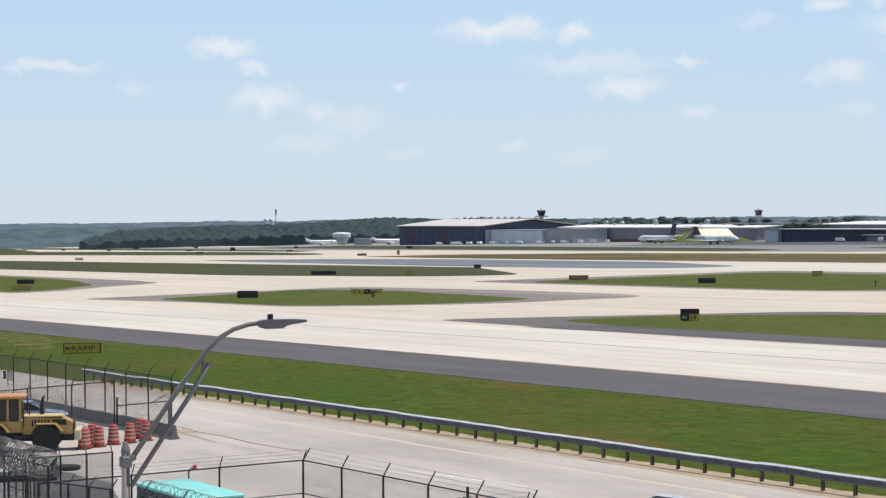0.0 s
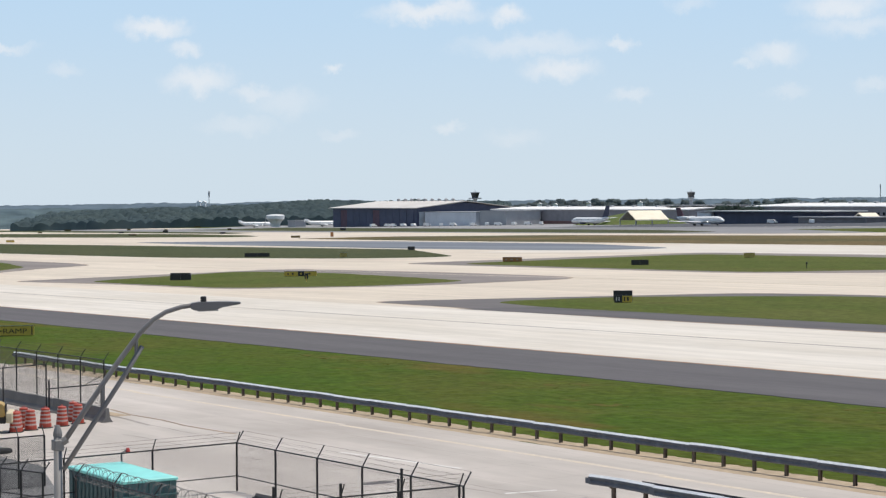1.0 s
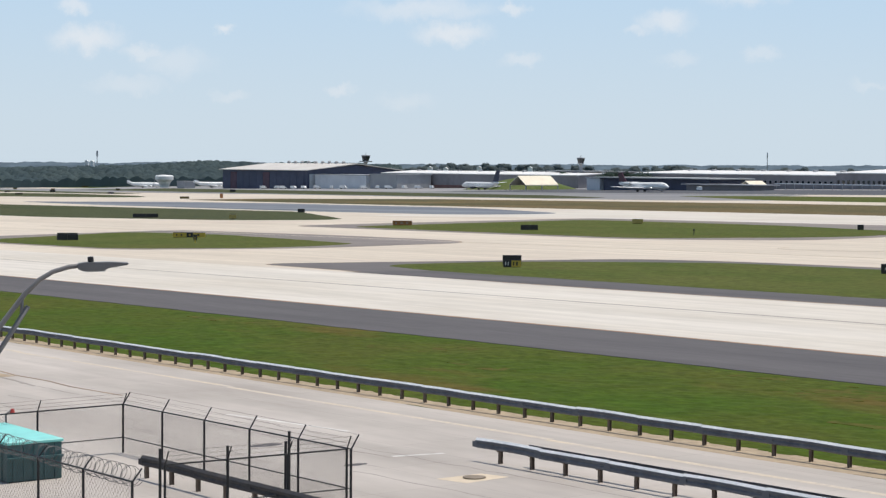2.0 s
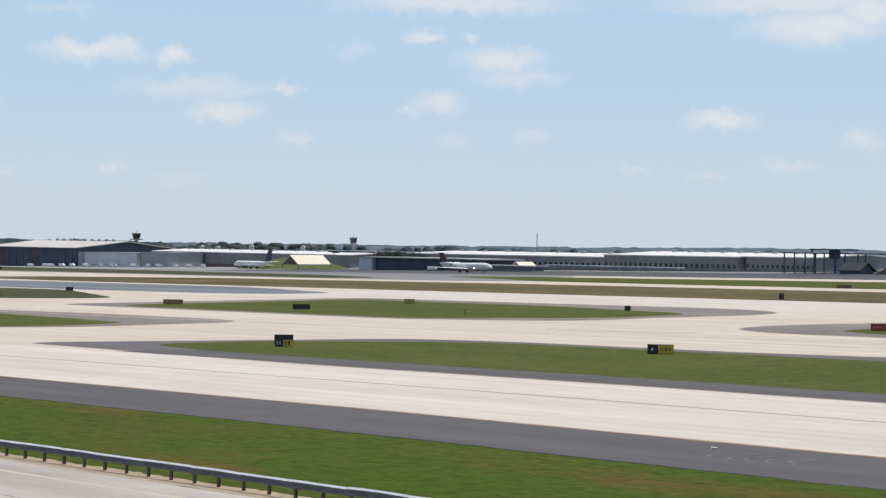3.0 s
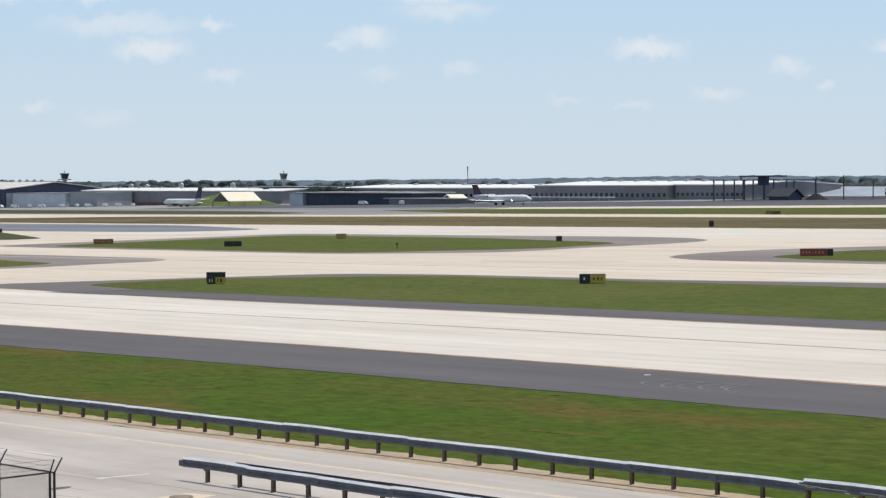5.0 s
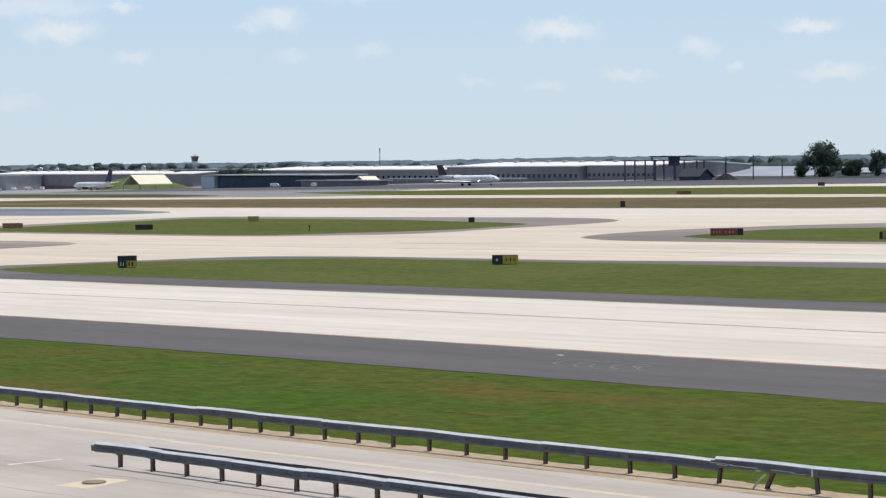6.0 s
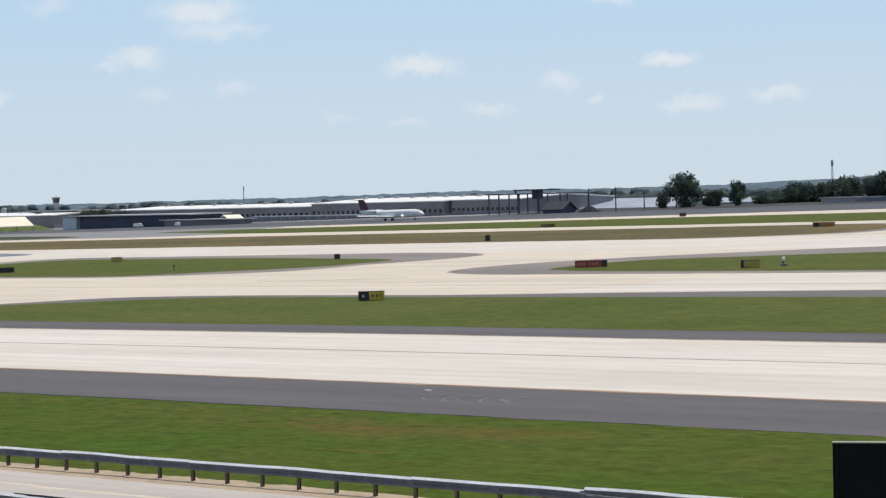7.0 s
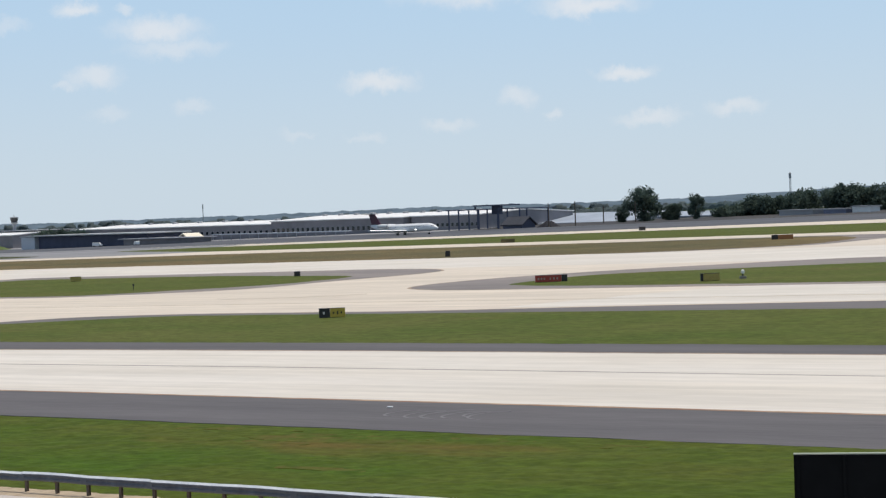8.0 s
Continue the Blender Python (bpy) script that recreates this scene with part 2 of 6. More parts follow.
ISLAND = grass_mat("island_turf", (0.070, 0.092, 0.018), (0.098, 0.103, 0.028), (0.12, 0.088, 0.036), 14.0, 0.64)
STRAW = grass_mat("dry_turf", (0.160, 0.116, 0.056), (0.080, 0.080, 0.040), (0.175, 0.125, 0.06), 60.0, 0.55)
RUNWAY = mat("runway_asphalt", (0.20, 0.20, 0.205), 0.85, vary=0.08, scale=0.3, second=(0.26, 0.255, 0.255), patch=30, stretch=(0.1, 1.3, 1), spec=0.05)
APRON = slab_mat("grey_apron_concrete", (0.31, 0.30, 0.295), (0.24, 0.235, 0.23), 0.03, patch=30)
DARKTURF = grass_mat("shaded_turf", (0.058, 0.070, 0.032), (0.076, 0.078, 0.038), (0.09, 0.08, 0.04), 30.0)
SAND = mat("sandy_verge", (0.42, 0.33, 0.23), 0.95, vary=0.15, scale=3, bump=0.5, second=(0.34, 0.27, 0.19), patch=2.0, spec=0.1)
STEEL = mat("galvanised_steel", (0.125, 0.137, 0.158), 0.55, 0.1, 0.14, 5, 0.1, second=(0.09, 0.098, 0.115), patch=0.7, spec=0.4)
POSTSTEEL = mat("dull_post_steel", (0.15, 0.125, 0.105), 0.6, 0.6, 0.15, 8, second=(0.14, 0.10, 0.075), patch=0.4, per_piece=0.15)
LAMPSTEEL = mat("weathered_lamp_steel", (0.245, 0.238, 0.232), 0.65, 0.2, 0.12, 4, second=(0.18, 0.175, 0.172), patch=0.5)
BLACKSTEEL = mat("black_coated_steel", (0.022, 0.022, 0.023), 0.5, 0.2, 0.2, 6)
WIRE = mat("razor_wire_steel", (0.15, 0.15, 0.152), 0.65, 0.5, 0.2, 9)
BLACKSIGN = mat("black_sign_panel", (0.02, 0.018, 0.019), 0.5, 0.0, 0.2, 3)
YELLOW = mat("yellow_sign_panel", (0.56, 0.39, 0.05), 0.5, 0.0, 0.12, 3)
REDSIGN = mat("red_sign_panel", (0.38, 0.05, 0.035), 0.5, 0.0, 0.15, 3)
TANSIGN = mat("tan_sign_panel", (0.44, 0.33, 0.09), 0.6, 0.0, 0.15, 3)
WHITEPAINT = mat("white_paint", (0.78, 0.78, 0.76), 0.4, 0.0, 0.05, 1.5, second=(0.70, 0.70, 0.69), patch=3)
# treeline green paled and blued: distance haze is mixed into the colour
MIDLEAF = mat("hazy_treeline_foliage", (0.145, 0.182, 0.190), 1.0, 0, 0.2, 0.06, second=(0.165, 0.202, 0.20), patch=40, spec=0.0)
SEAL = mat("tar_joint_sealant", (0.27, 0.245, 0.225), 0.9, 0, 0.2, 1, second=(0.3, 0.27, 0.24), patch=4, stretch=(0.1, 1, 1))
RUST = mat("rusty_edge_soil", (0.22, 0.120, 0.065), 0.95, 0, 0.2, 1, second=(0.36, 0.24, 0.14), patch=3)
LINEYELLOW = mat("faded_yellow_line", (0.57, 0.485, 0.365), 0.85, 0, 0.15, 4, second=(0.50, 0.44, 0.37), patch=1.5)
LINEWHITE = mat("faded_white_line", (0.66, 0.64, 0.60), 0.85, 0, 0.15, 4, second=(0.5, 0.47, 0.43), patch=1.0)
ORANGE = mat("orange_plastic", (0.46, 0.06, 0.028), 0.45, 0, 0.12, 4, second=(0.36, 0.045, 0.025), patch=0.5)
BAND = mat("reflective_white_band", (0.50, 0.38, 0.34), 0.4, 0, 0.1, 6)
RUBBER = mat("black_rubber", (0.025, 0.024, 0.023), 0.85, 0, 0.2, 6)
TEAL = mat("teal_painted_steel", (0.27, 0.72, 0.65), 0.4, 0.0, 0.07, 2, second=(0.22, 0.62, 0.56), patch=1.2)
# darker teal for the container's sides, which carries their shade
SHADETEAL = mat("dark_teal_body_paint", (0.045, 0.115, 0.115), 0.5, 0.0, 0.1, 2, second=(0.035, 0.085, 0.088), patch=0.9)
MACHINE = mat("machine_yellow", (0.50, 0.33, 0.10), 0.6, 0, 0.2, 4, second=(0.34, 0.235, 0.09), patch=0.5)
GLASS = mat("dark_glass", (0.02, 0.024, 0.028), 0.08, 0, 0.05, 1)
# dark blue cladding, its tone lightened and blued with painted haze
DARKWALL = mat("dark_blue_cladding", (0.068, 0.078, 0.128), 0.7, 0.0, 0.12, 0.3, second=(0.055, 0.064, 0.105), patch=9)
MAUVEWALL = mat("mauve_concrete_wall", (0.255, 0.242, 0.252), 0.8, 0, 0.08, 0.3, second=(0.21, 0.198, 0.207), patch=12)
GREYWALL = mat("grey_panel_wall", (0.36, 0.365, 0.375), 0.7, 0, 0.08, 0.3, second=(0.30, 0.305, 0.315), patch=7)
WHITEROOF = mat("white_membrane_roof", (0.78, 0.77, 0.74), 0.7, 0, 0.05, 0.2, second=(0.68, 0.66, 0.63), patch=18)
BEIGEROOF = mat("beige_metal_roof", (0.66, 0.62, 0.56), 0.6, 0.1, 0.06, 0.3, second=(0.58, 0.53, 0.47), patch=14)
REDBRICK = mat("red_brick_base", (0.25, 0.13, 0.11), 0.85, 0, 0.12, 0.5, second=(0.20, 0.11, 0.095), patch=5)
TENT = mat("cream_tent_cloth", (0.82, 0.74, 0.58), 0.8, 0, 0.04, 0.4, second=(0.78, 0.69, 0.53), patch=4)
LEAF = leafy(mat("tree_foliage", (0.074, 0.106, 0.088), 0.9, 0, 0.3, 0.25, second=(0.092, 0.122, 0.092), patch=9, spec=0.1), 0.4)
# forest green with blue-grey haze painted into both tones
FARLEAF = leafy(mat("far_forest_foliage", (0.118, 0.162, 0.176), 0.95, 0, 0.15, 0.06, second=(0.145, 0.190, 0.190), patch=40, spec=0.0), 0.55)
# hill and ridge woods take their hazy blue from the base colour itself
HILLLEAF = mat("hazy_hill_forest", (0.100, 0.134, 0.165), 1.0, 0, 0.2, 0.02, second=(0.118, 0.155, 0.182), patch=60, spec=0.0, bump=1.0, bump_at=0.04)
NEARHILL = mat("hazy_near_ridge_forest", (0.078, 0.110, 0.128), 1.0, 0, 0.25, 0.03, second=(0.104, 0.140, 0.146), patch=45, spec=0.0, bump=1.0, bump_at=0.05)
BARK = mat("tree_bark", (0.10, 0.075, 0.055), 0.9, 0, 0.2, 3)
MOUNDGRASS = mat("mound_grass", (0.090, 0.125, 0.035), 0.95, 0, 0.2, 0.4, second=(0.12, 0.14, 0.05), patch=8, spec=0.1)
GRAVEL = mat("dark_stockpile", (0.035, 0.035, 0.040), 0.95, 0, 0.25, 0.8, bump=0.5, second=(0.05, 0.048, 0.05), patch=2, spec=0.0)
DARKRUN = mat("dark_runway_asphalt", (0.082, 0.085, 0.095), 0.9, vary=0.08, scale=0.3, second=(0.115, 0.117, 0.125), patch=30, stretch=(0.1, 1.3, 1), spec=0.1)
DIRTYARD = mat("dark_dirt_yard", (0.055, 0.056, 0.060), 0.95, vary=0.2, scale=0.1, second=(0.090, 0.084, 0.078), patch=25, spec=0.05)
PALEROOF = mat("pale_metal_roof", (0.36, 0.395, 0.44), 0.6, 0.1, 0.06, 0.3, second=(0.27, 0.30, 0.345), patch=14)
SILVER = mat("silver_blue_car_paint", (0.28, 0.325, 0.39), 0.28, 0.5, 0.04, 2)
PLUM = mat("plum_tail_paint", (0.050, 0.014, 0.034), 0.4, 0, 0.1, 0.6, second=(0.075, 0.014, 0.03), patch=2)
NAVY = mat("navy_paint", (0.02, 0.025, 0.06), 0.4, 0, 0.1, 0.6)
BARE = mat("bare_aluminium", (0.72, 0.73, 0.74), 0.45, 0.25, 0.06, 1)
MESHWIRE = mat("dark_chain_link", (0.05, 0.05, 0.052), 0.6, 0.4, 0.2, 6)
# lighter copy of the rail zinc; sunlight on the top edge is painted in
SUNRIM = mat("worn_bright_zinc", (0.86, 0.86, 0.85), 0.4, 0.0, 0.08, 4, second=(0.66, 0.67, 0.68), patch=1.2)
leafy(LEAF)
for leaf in (FARLEAF, MIDLEAF):
    leafy(leaf, 0.55)
LETTER = mat("black_sign_letter", (0.012, 0.011, 0.01), 0.6)

# ---- ground shape ----
GX, GY = 0.01328, 0.01201      # the airfield falls gently towards -x and -y


def gz(x, y):
    """Height of the ground sheet: one tilted plane that levels out far away."""
    z = GX * x + GY * y
    if z > 4.2:
        return 4.2 + 2.2 * math.tanh((z - 4.2) / 2.2)
    if z < -30:
        return -30 + 6 * math.tanh((z + 30) / 6)
    return z


def link_mesh(name, bm, material):
    me = bpy.data.meshes.new(name)
    bm.to_mesh(me)
    bm.free()
    if material is not None:
        me.materials.append(material)
    return new(name, me)


def part(name, bm, material, parent, label=""):
    """One mesh object under a thing or a part, in the parent's space."""
    ob = link_mesh(name, bm, material)
    ob.parent = parent
    if label:
        ob["label"] = label
    return ob


def again(ob, x=0.0, y=0.0, z=0.0, rz=0.0, rx=0.0, ry=0.0):
    """One more of a part, on the same mesh and parent."""
    o = new(ob.name.split(".")[0], ob.data)
    o.parent = ob.parent
    o.matrix_basis = pose(x, y, z, rx, ry, rz)
    return o


def thing(name, x, y, rz=0.0, label="", category="", group="", dz=0.0, z=None):
    e = new(name)
    e.empty_display_size = 0.3
    e.matrix_basis = pose(x, y, (gz(x, y) if z is None else z) + dz, 0, 0, rz)
    return tagged(e, label, category, group)


def add_box(bm, x0, x1, y0, y1, z0, z1, bevel=0.0):
    vs = [bm.verts.new((x, y, z)) for z in (z0, z1) for y in (y0, y1) for x in (x0, x1)]
    faces = [bm.faces.new([vs[i] for i in q]) for q in ((0, 2, 3, 1), (4, 5, 7, 6), (0, 1, 5, 4), (2, 6, 7, 3), (0, 4, 6, 2), (1, 3, 7, 5))]
    if bevel:
        edges = {e for f in faces for e in f.edges}
        bmesh.ops.bevel(bm, geom=list(edges), offset=bevel, segments=1, affect="EDGES")
    return bm


def box(x0, x1, y0, y1, z0, z1, bevel=0.0):
    return add_box(bmesh.new(), x0, x1, y0, y1, z0, z1, bevel)


def add_tube(bm, pts, r, sides=8, cap=True):
    """A round bar along points; r is one radius or one a point."""
    pts = [Vector(p) for p in pts]
    rs = r if isinstance(r, (list, tuple)) else [r] * len(pts)
    rings = []
    for i, p in enumerate(pts):
        d = (pts[min(i + 1, len(pts) - 1)] - pts[max(i - 1, 0)]).normalized()
        a = d.cross(Vector((0, 0, 1)) if abs(d.z) < 0.9 else Vector((1, 0, 0))).normalized()
        b = d.cross(a)
        rings.append([bm.verts.new(p + rs[i] * (math.cos(k * math.tau / sides) * a + math.sin(k * math.tau / sides) * b)) for k in range(sides)])
    for q, w in zip(rings, rings[1:]):
        for k in range(sides):
            bm.faces.new((q[k], q[(k + 1) % sides], w[(k + 1) % sides], w[k]))
    if cap:
        bm.faces.new(rings[0][::-1])
        bm.faces.new(rings[-1])
    return bm


def tube(pts, r, sides=8):
    return add_tube(bmesh.new(), pts, r, sides)


def prism(outline, y0, y1):
    """An outline in x and z, pulled out along y."""
    bm = bmesh.new()
    a = [bm.verts.new((x, y0, z)) for x, z in outline]
    b = [bm.verts.new((x, y1, z)) for x, z in outline]
    bm.faces.new(a)
    bm.faces.new(b[::-1])
    n = len(a)
    for i in range(n):
        bm.faces.new((a[i], b[i], b[(i + 1) % n], a[(i + 1) % n]))
    bmesh.ops.recalc_face_normals(bm, faces=bm.faces)
    return bm


def lathe(profile, sides=16):
    """Turned about z: profile of (radius, height)."""
    bm = bmesh.new()
    rings = [[bm.verts.new((r * math.cos(k * math.tau / sides), r * math.sin(k * math.tau / sides), z)) for k in range(sides)] for r, z in profile]
    for q, w in zip(rings, rings[1:]):
        for k in range(sides):
            bm.faces.new((q[k], q[(k + 1) % sides], w[(k + 1) % sides], w[k]))
    bm.faces.new(rings[0][::-1])
    bm.faces.new(rings[-1])
    return bm


def smooth(ob):
    ob.data.polygons.foreach_set("use_smooth", [True] * len(ob.data.polygons))
    return ob


def rounded(corners, radius, steps=6):
    """Corner points joined with curved corners."""
    out = []
    n = len(corners)
    for i, c in enumerate(corners):
        p, q, r = Vector(corners[i - 1]), Vector(c), Vector(corners[(i + 1) % n])
        a = q + (p - q).normalized() * min(radius, (p - q).length * 0.45)
        b = q + (r - q).normalized() * min(radius, (r - q).length * 0.45)
        for k in range(steps + 1):
            s = k / steps
            out.append((1 - s) ** 2 * a + 2 * s * (1 - s) * q + s * s * b)
    return out


def sheet(name, corners, lift, material, label, category, radius=0.0, ragged=0.0, kind="structure"):
    """A flat surface laid on the airfield plane, with a thin edge; ragged: uneven border in metres."""
    pts = rounded(corners, radius) if radius else [Vector(c) for c in corners]
    if ragged:
        fine = []
        for p, q in zip(pts, pts[1:] + pts[:1]):
            n = max(1, min(260, int((q - p).length / 1.5)))
            for k in range(n):
                w = p.lerp(q, k / n)
                d = (q - p).normalized()
                s = ragged * (noise.noise((w.x * 0.25, w.y * 0.25, 3.1)) + 0.6 * noise.noise((w.x * 0.9, w.y * 0.9, 7.7)))
                fine.append(w + Vector((-d.y, d.x)) * s)
        pts = fine
    bm = bmesh.new()
    top = [bm.verts.new((p[0], p[1], GX * p[0] + GY * p[1] + lift * 0.4)) for p in pts]
    low = [bm.verts.new((v.co.x, v.co.y, v.co.z - lift * 0.4 - 0.005)) for v in top]
    f = bm.faces.new(top)
    f.normal_update()
    if f.normal.z < 0:
        f.normal_flip()
    for i in range(len(top)):
        j = (i + 1) % len(top)
        bm.faces.new((top[i], low[i], low[j], top[j]))
    bmesh.ops.triangulate(bm, faces=[f])
    ob = link_mesh(name, bm, material)
    return tagged(ob, label, category, kind=kind)


def build_ground():
    # one sheet out to the horizon: fine near the airfield, coarse far away
    xs = [-4600, -3800, -3000, -2400] + list(range(-2000, 401, 50)) + [800, 1500, 2500, 3600]
    ys = [-2500, -1200, -500] + list(range(-200, 1201, 50)) + [1500, 2000, 2800, 3600, 4500]
    bm = bmesh.new()
    grid = [[bm.verts.new((x, y, gz(x, y))) for x in xs] for y in ys]
    for r, s in zip(grid, grid[1:]):
        for i in range(len(xs) - 1):
            bm.faces.new((r[i], r[i + 1], s[i + 1], s[i]))
    tagged(link_mesh("ground", bm, TURF), "mown green airfield grass with worn patches", "grass", kind="structure")

    sheet("service_road", [(-300, -60), (80, -60), (80, 52.6), (-300, 52.7)], 0.03, ROADCON, "pale worn concrete service road and lot", "road")
    sheet("road_verge", [(-143, 52.6), (80, 52.6), (80, 54.5), (-143, 54.5)], 0.02, SAND, "sandy bare verge under the guardrail", "verge", ragged=0.35)
    for k in range(5):
        x0 = -140 + 26 * k
        sheet("road_line", [(x0, 49.85), (x0 + 26, 50.05), (x0 + 26, 50.4), (x0, 50.2)], 0.036, LINEYELLOW, "faded yellow edge line on the concrete road", "road marking")
    sheet("parking_line", [(-78, 44.2), (-69.5, 45.2), (-69.5, 45.42), (-78, 44.42)], 0.036, LINEWHITE, "worn white painted line on the lot", "road marking")
    sheet("parking_line", [(-62.3, 42.6), (-61.7, 44.6), (-61.5, 44.55), (-62.05, 42.55)], 0.036, LINEWHITE, "worn white painted line on the lot", "road marking")
    sheet("concrete_field", [(-2750, 87.2), (300, 87.2), (300, 600), (-1200, 700), (-2200, 860), (-2750, 1020)], 0.04, CREAM, "cream jointed concrete of the taxiways", "taxiway")
    sheet("taxiway", [(-1200, 87.3), (-100, 87.3), (-40, 85.9), (300, 85.9), (300, 118), (-1200, 118)], 0.055, CONCRETE, "pale jointed concrete taxiway with tyre streaks", "taxiway")
    sheet("taxiway", [(-420, 276), (-345, 291), (-212, 280), (-120, 268), (300, 262), (300, 328), (-205, 328), (-345, 345), (-420, 350)], 0.055, CONCRETE, "bright concrete taxiway beyond the grass islands", "taxiway")
    sheet("taxiway", [(-124, 168), (-80, 173), (300, 176), (300, 196), (-105, 202.5), (-116, 200)], 0.055, CONCRETE, "bright jointed concrete taxiway between grass islands", "taxiway", ragged=0.8)
    sheet("sealed_joint", [(-420, 104.6), (-100, 104.6), (-40, 103.0), (160, 103.0), (160, 103.3), (-40, 103.3), (-100, 104.95), (-420, 104.95)], 0.075, SEAL, "dark sealed joint along the taxiway", "joint")
    sheet("soil_edge", [(-420, 87.1), (-100, 87.1), (-40, 85.7), (160, 85.7), (160, 86.15), (-40, 86.15), (-100, 87.55), (-420, 87.55)], 0.085, RUST, "rusty soil line along the concrete edge", "edge", ragged=0.12)
    sheet("asphalt_shoulder", [(-600, 75.6), (-100, 75.6), (-40, 74.8), (300, 74.8), (300, 85.9), (-40, 85.9), (-100, 87.3), (-600, 87.3)], 0.07, ASPHALT, "dark grey asphalt shoulder of the taxiway", "shoulder", ragged=0.28)
    sheet("asphalt_shoulder", [(-182, 118.4), (-100, 118.2), (-40, 116.3), (300, 116.3), (300, 122.8), (-40, 122.8), (-100, 124.9), (-140, 125.4), (-176, 126.4)], 0.085, ASPHALT, "dark grey asphalt shoulder before the grass island", "shoulder", ragged=0.2)
    sheet("old_pavement", [(-800, 350), (-700, 329), (-480, 299), (-400, 296), (-385, 318), (-470, 352), (-620, 374), (-700, 374)], 0.07, BLUEPAVE, "worn blue-grey asphalt pavement", "runway", radius=20)
    # grass islands, each on an asphalt margin
    island("near_island", [(-207, 121.3), (-150, 118.0), (-100, 118.0), (-40, 116.2), (300, 116.2), (300, 172.5), (-70, 171.5), (-108, 167.5), (-134, 163.4), (-165, 163.5), (-182, 160)], [(-193, 129.5), (-176, 126.0), (-130, 125.0), (-100, 124.7), (-40, 122.6), (300, 122.6), (300, 160), (-166, 160.3), (-188, 146)], 6, 0.35, DARKMARGIN)
    island("crossing_island", [(-337, 124.0), (-300, 129.5), (-262, 130.0), (-243, 152), (-243.5, 168), (-242, 176), (-246.5, 182), (-257, 184.5), (-292, 186.5), (-345, 184)], [(-320, 131.5), (-300, 131.0), (-266, 131.4), (-249, 148), (-251, 166), (-308, 175.5), (-341, 172)], 7, 0.5)
    island("left_island", [(-389, 130), (-391, 139), (-404, 151), (-414, 159), (-423, 171), (-431, 178.5), (-456, 184), (-510, 188), (-589, 194), (-1000, 214), (-1000, 130)], [(-394.5, 132), (-402, 143), (-431, 163), (-486, 178), (-530, 184), (-562, 187), (-1000, 205), (-1000, 132)], 6, 0.5)
    island("middle_island", [(-352, 214), (-236, 205.5), (-209, 218), (-210, 240), (-206.5, 258), (-210.5, 270), (-222, 279), (-238, 283.5), (-269, 285), (-346, 290)], [(-336, 217.5), (-288, 213.0), (-236, 208.7), (-214, 232), (-217, 256), (-269, 273), (-335, 280)], 9, 0.6)
    island("right_island", [(-172, 211), (-160, 204.5), (-98, 201.5), (300, 194), (300, 279), (-138, 274.5), (-164, 253), (-174, 237), (-176, 222)], [(-159, 214), (-137, 208), (-98, 205), (300, 197), (300, 262), (-122, 256), (-160, 240)], 8, 0.5)
    sheet("turf_band", [(-1900, 290), (-711, 233), (-484, 220.5), (-405, 232), (-384, 250), (-478, 295), (-576, 302), (-1000, 328), (-1900, 400)], 0.09, DARKTURF, "dull green grass band between pavements", "grass", radius=14, ragged=0.6)
    sheet("asphalt_margin", [(-230, 332), (-205, 327), (-176, 340), (-176, 384), (-192, 404), (-260, 414)], 0.075, MARGIN, "grey asphalt margin at the end of a grass band", "shoulder", radius=9)
    sheet("turf_band", [(-760, 408), (-591, 378), (-345, 346), (-208, 329), (-180, 342), (-184, 378), (-204, 402), (-260, 411), (-441, 443), (-640, 462), (-740, 445)], 0.09, STRAW, "dry brown mown grass band", "grass", radius=12, ragged=0.7)
    sheet("turf_band", [(-2600, 745), (-1614, 450), (-1373, 449), (-1031, 435), (-880, 436), (-868, 448), (-930, 475), (-1090, 514), (-1272, 536), (-1612, 560), (-2600, 850)], 0.09, DARKTURF, "dull green grass strip across the far taxiways", "grass", radius=8, ragged=1.2)
    sheet("turf_band", [(-604, 553), (-560, 528), (-476, 483), (-278, 440), (-40, 398), (-40, 482), (-341, 538), (-560, 562)], 0.09, ISLAND, "green grass strip beside the runway", "grass", radius=12, ragged=0.7)
    sheet("turf_band", [(-1400, 745), (-1012, 643), (-791, 581), (-686, 553), (-600, 513), (-595, 501), (-612, 492), (-844, 538), (-1400, 660)], 0.10, DARKTURF, "thin dull grass strip before the apron", "grass", radius=6, ragged=0.5)
    sheet("turf_band", [(-2300, 745), (-1500, 600), (-1035, 516), (-1060, 545), (-1500, 640), (-2300, 800)], 0.09, DARKTURF, "thin far grass strip between pavements", "grass", radius=10)
    sheet("old_pavement", [(-1700, 650), (-860, 529), (-610, 484), (-520, 474), (-474, 485), (-545, 535), (-560, 592), (-900, 644), (-1500, 705), (-1900, 760)], 0.075, RUNWAY, "dull grey asphalt before the apron", "runway", radius=15)
    sheet("runway", [(-900, 640), (-560, 596), (100, 540), (100, 640), (-560, 712), (-900, 735)], 0.08, DARKRUN, "dark grey asphalt runway strip", "runway")
    sheet("dirt_yard", [(-900, 737), (-560, 714), (100, 642), (400, 640), (400, 930), (-500, 960), (-900, 930)], 0.05, DIRTYARD, "dark bare yard beyond the runway", "yard")
    sheet("apron", [(-1700, 880), (-1500, 690), (-900, 640), (-900, 735), (-560, 714), (-560, 760), (-1300, 905)], 0.06, APRON, "grey concrete apron before the hangars", "apron")


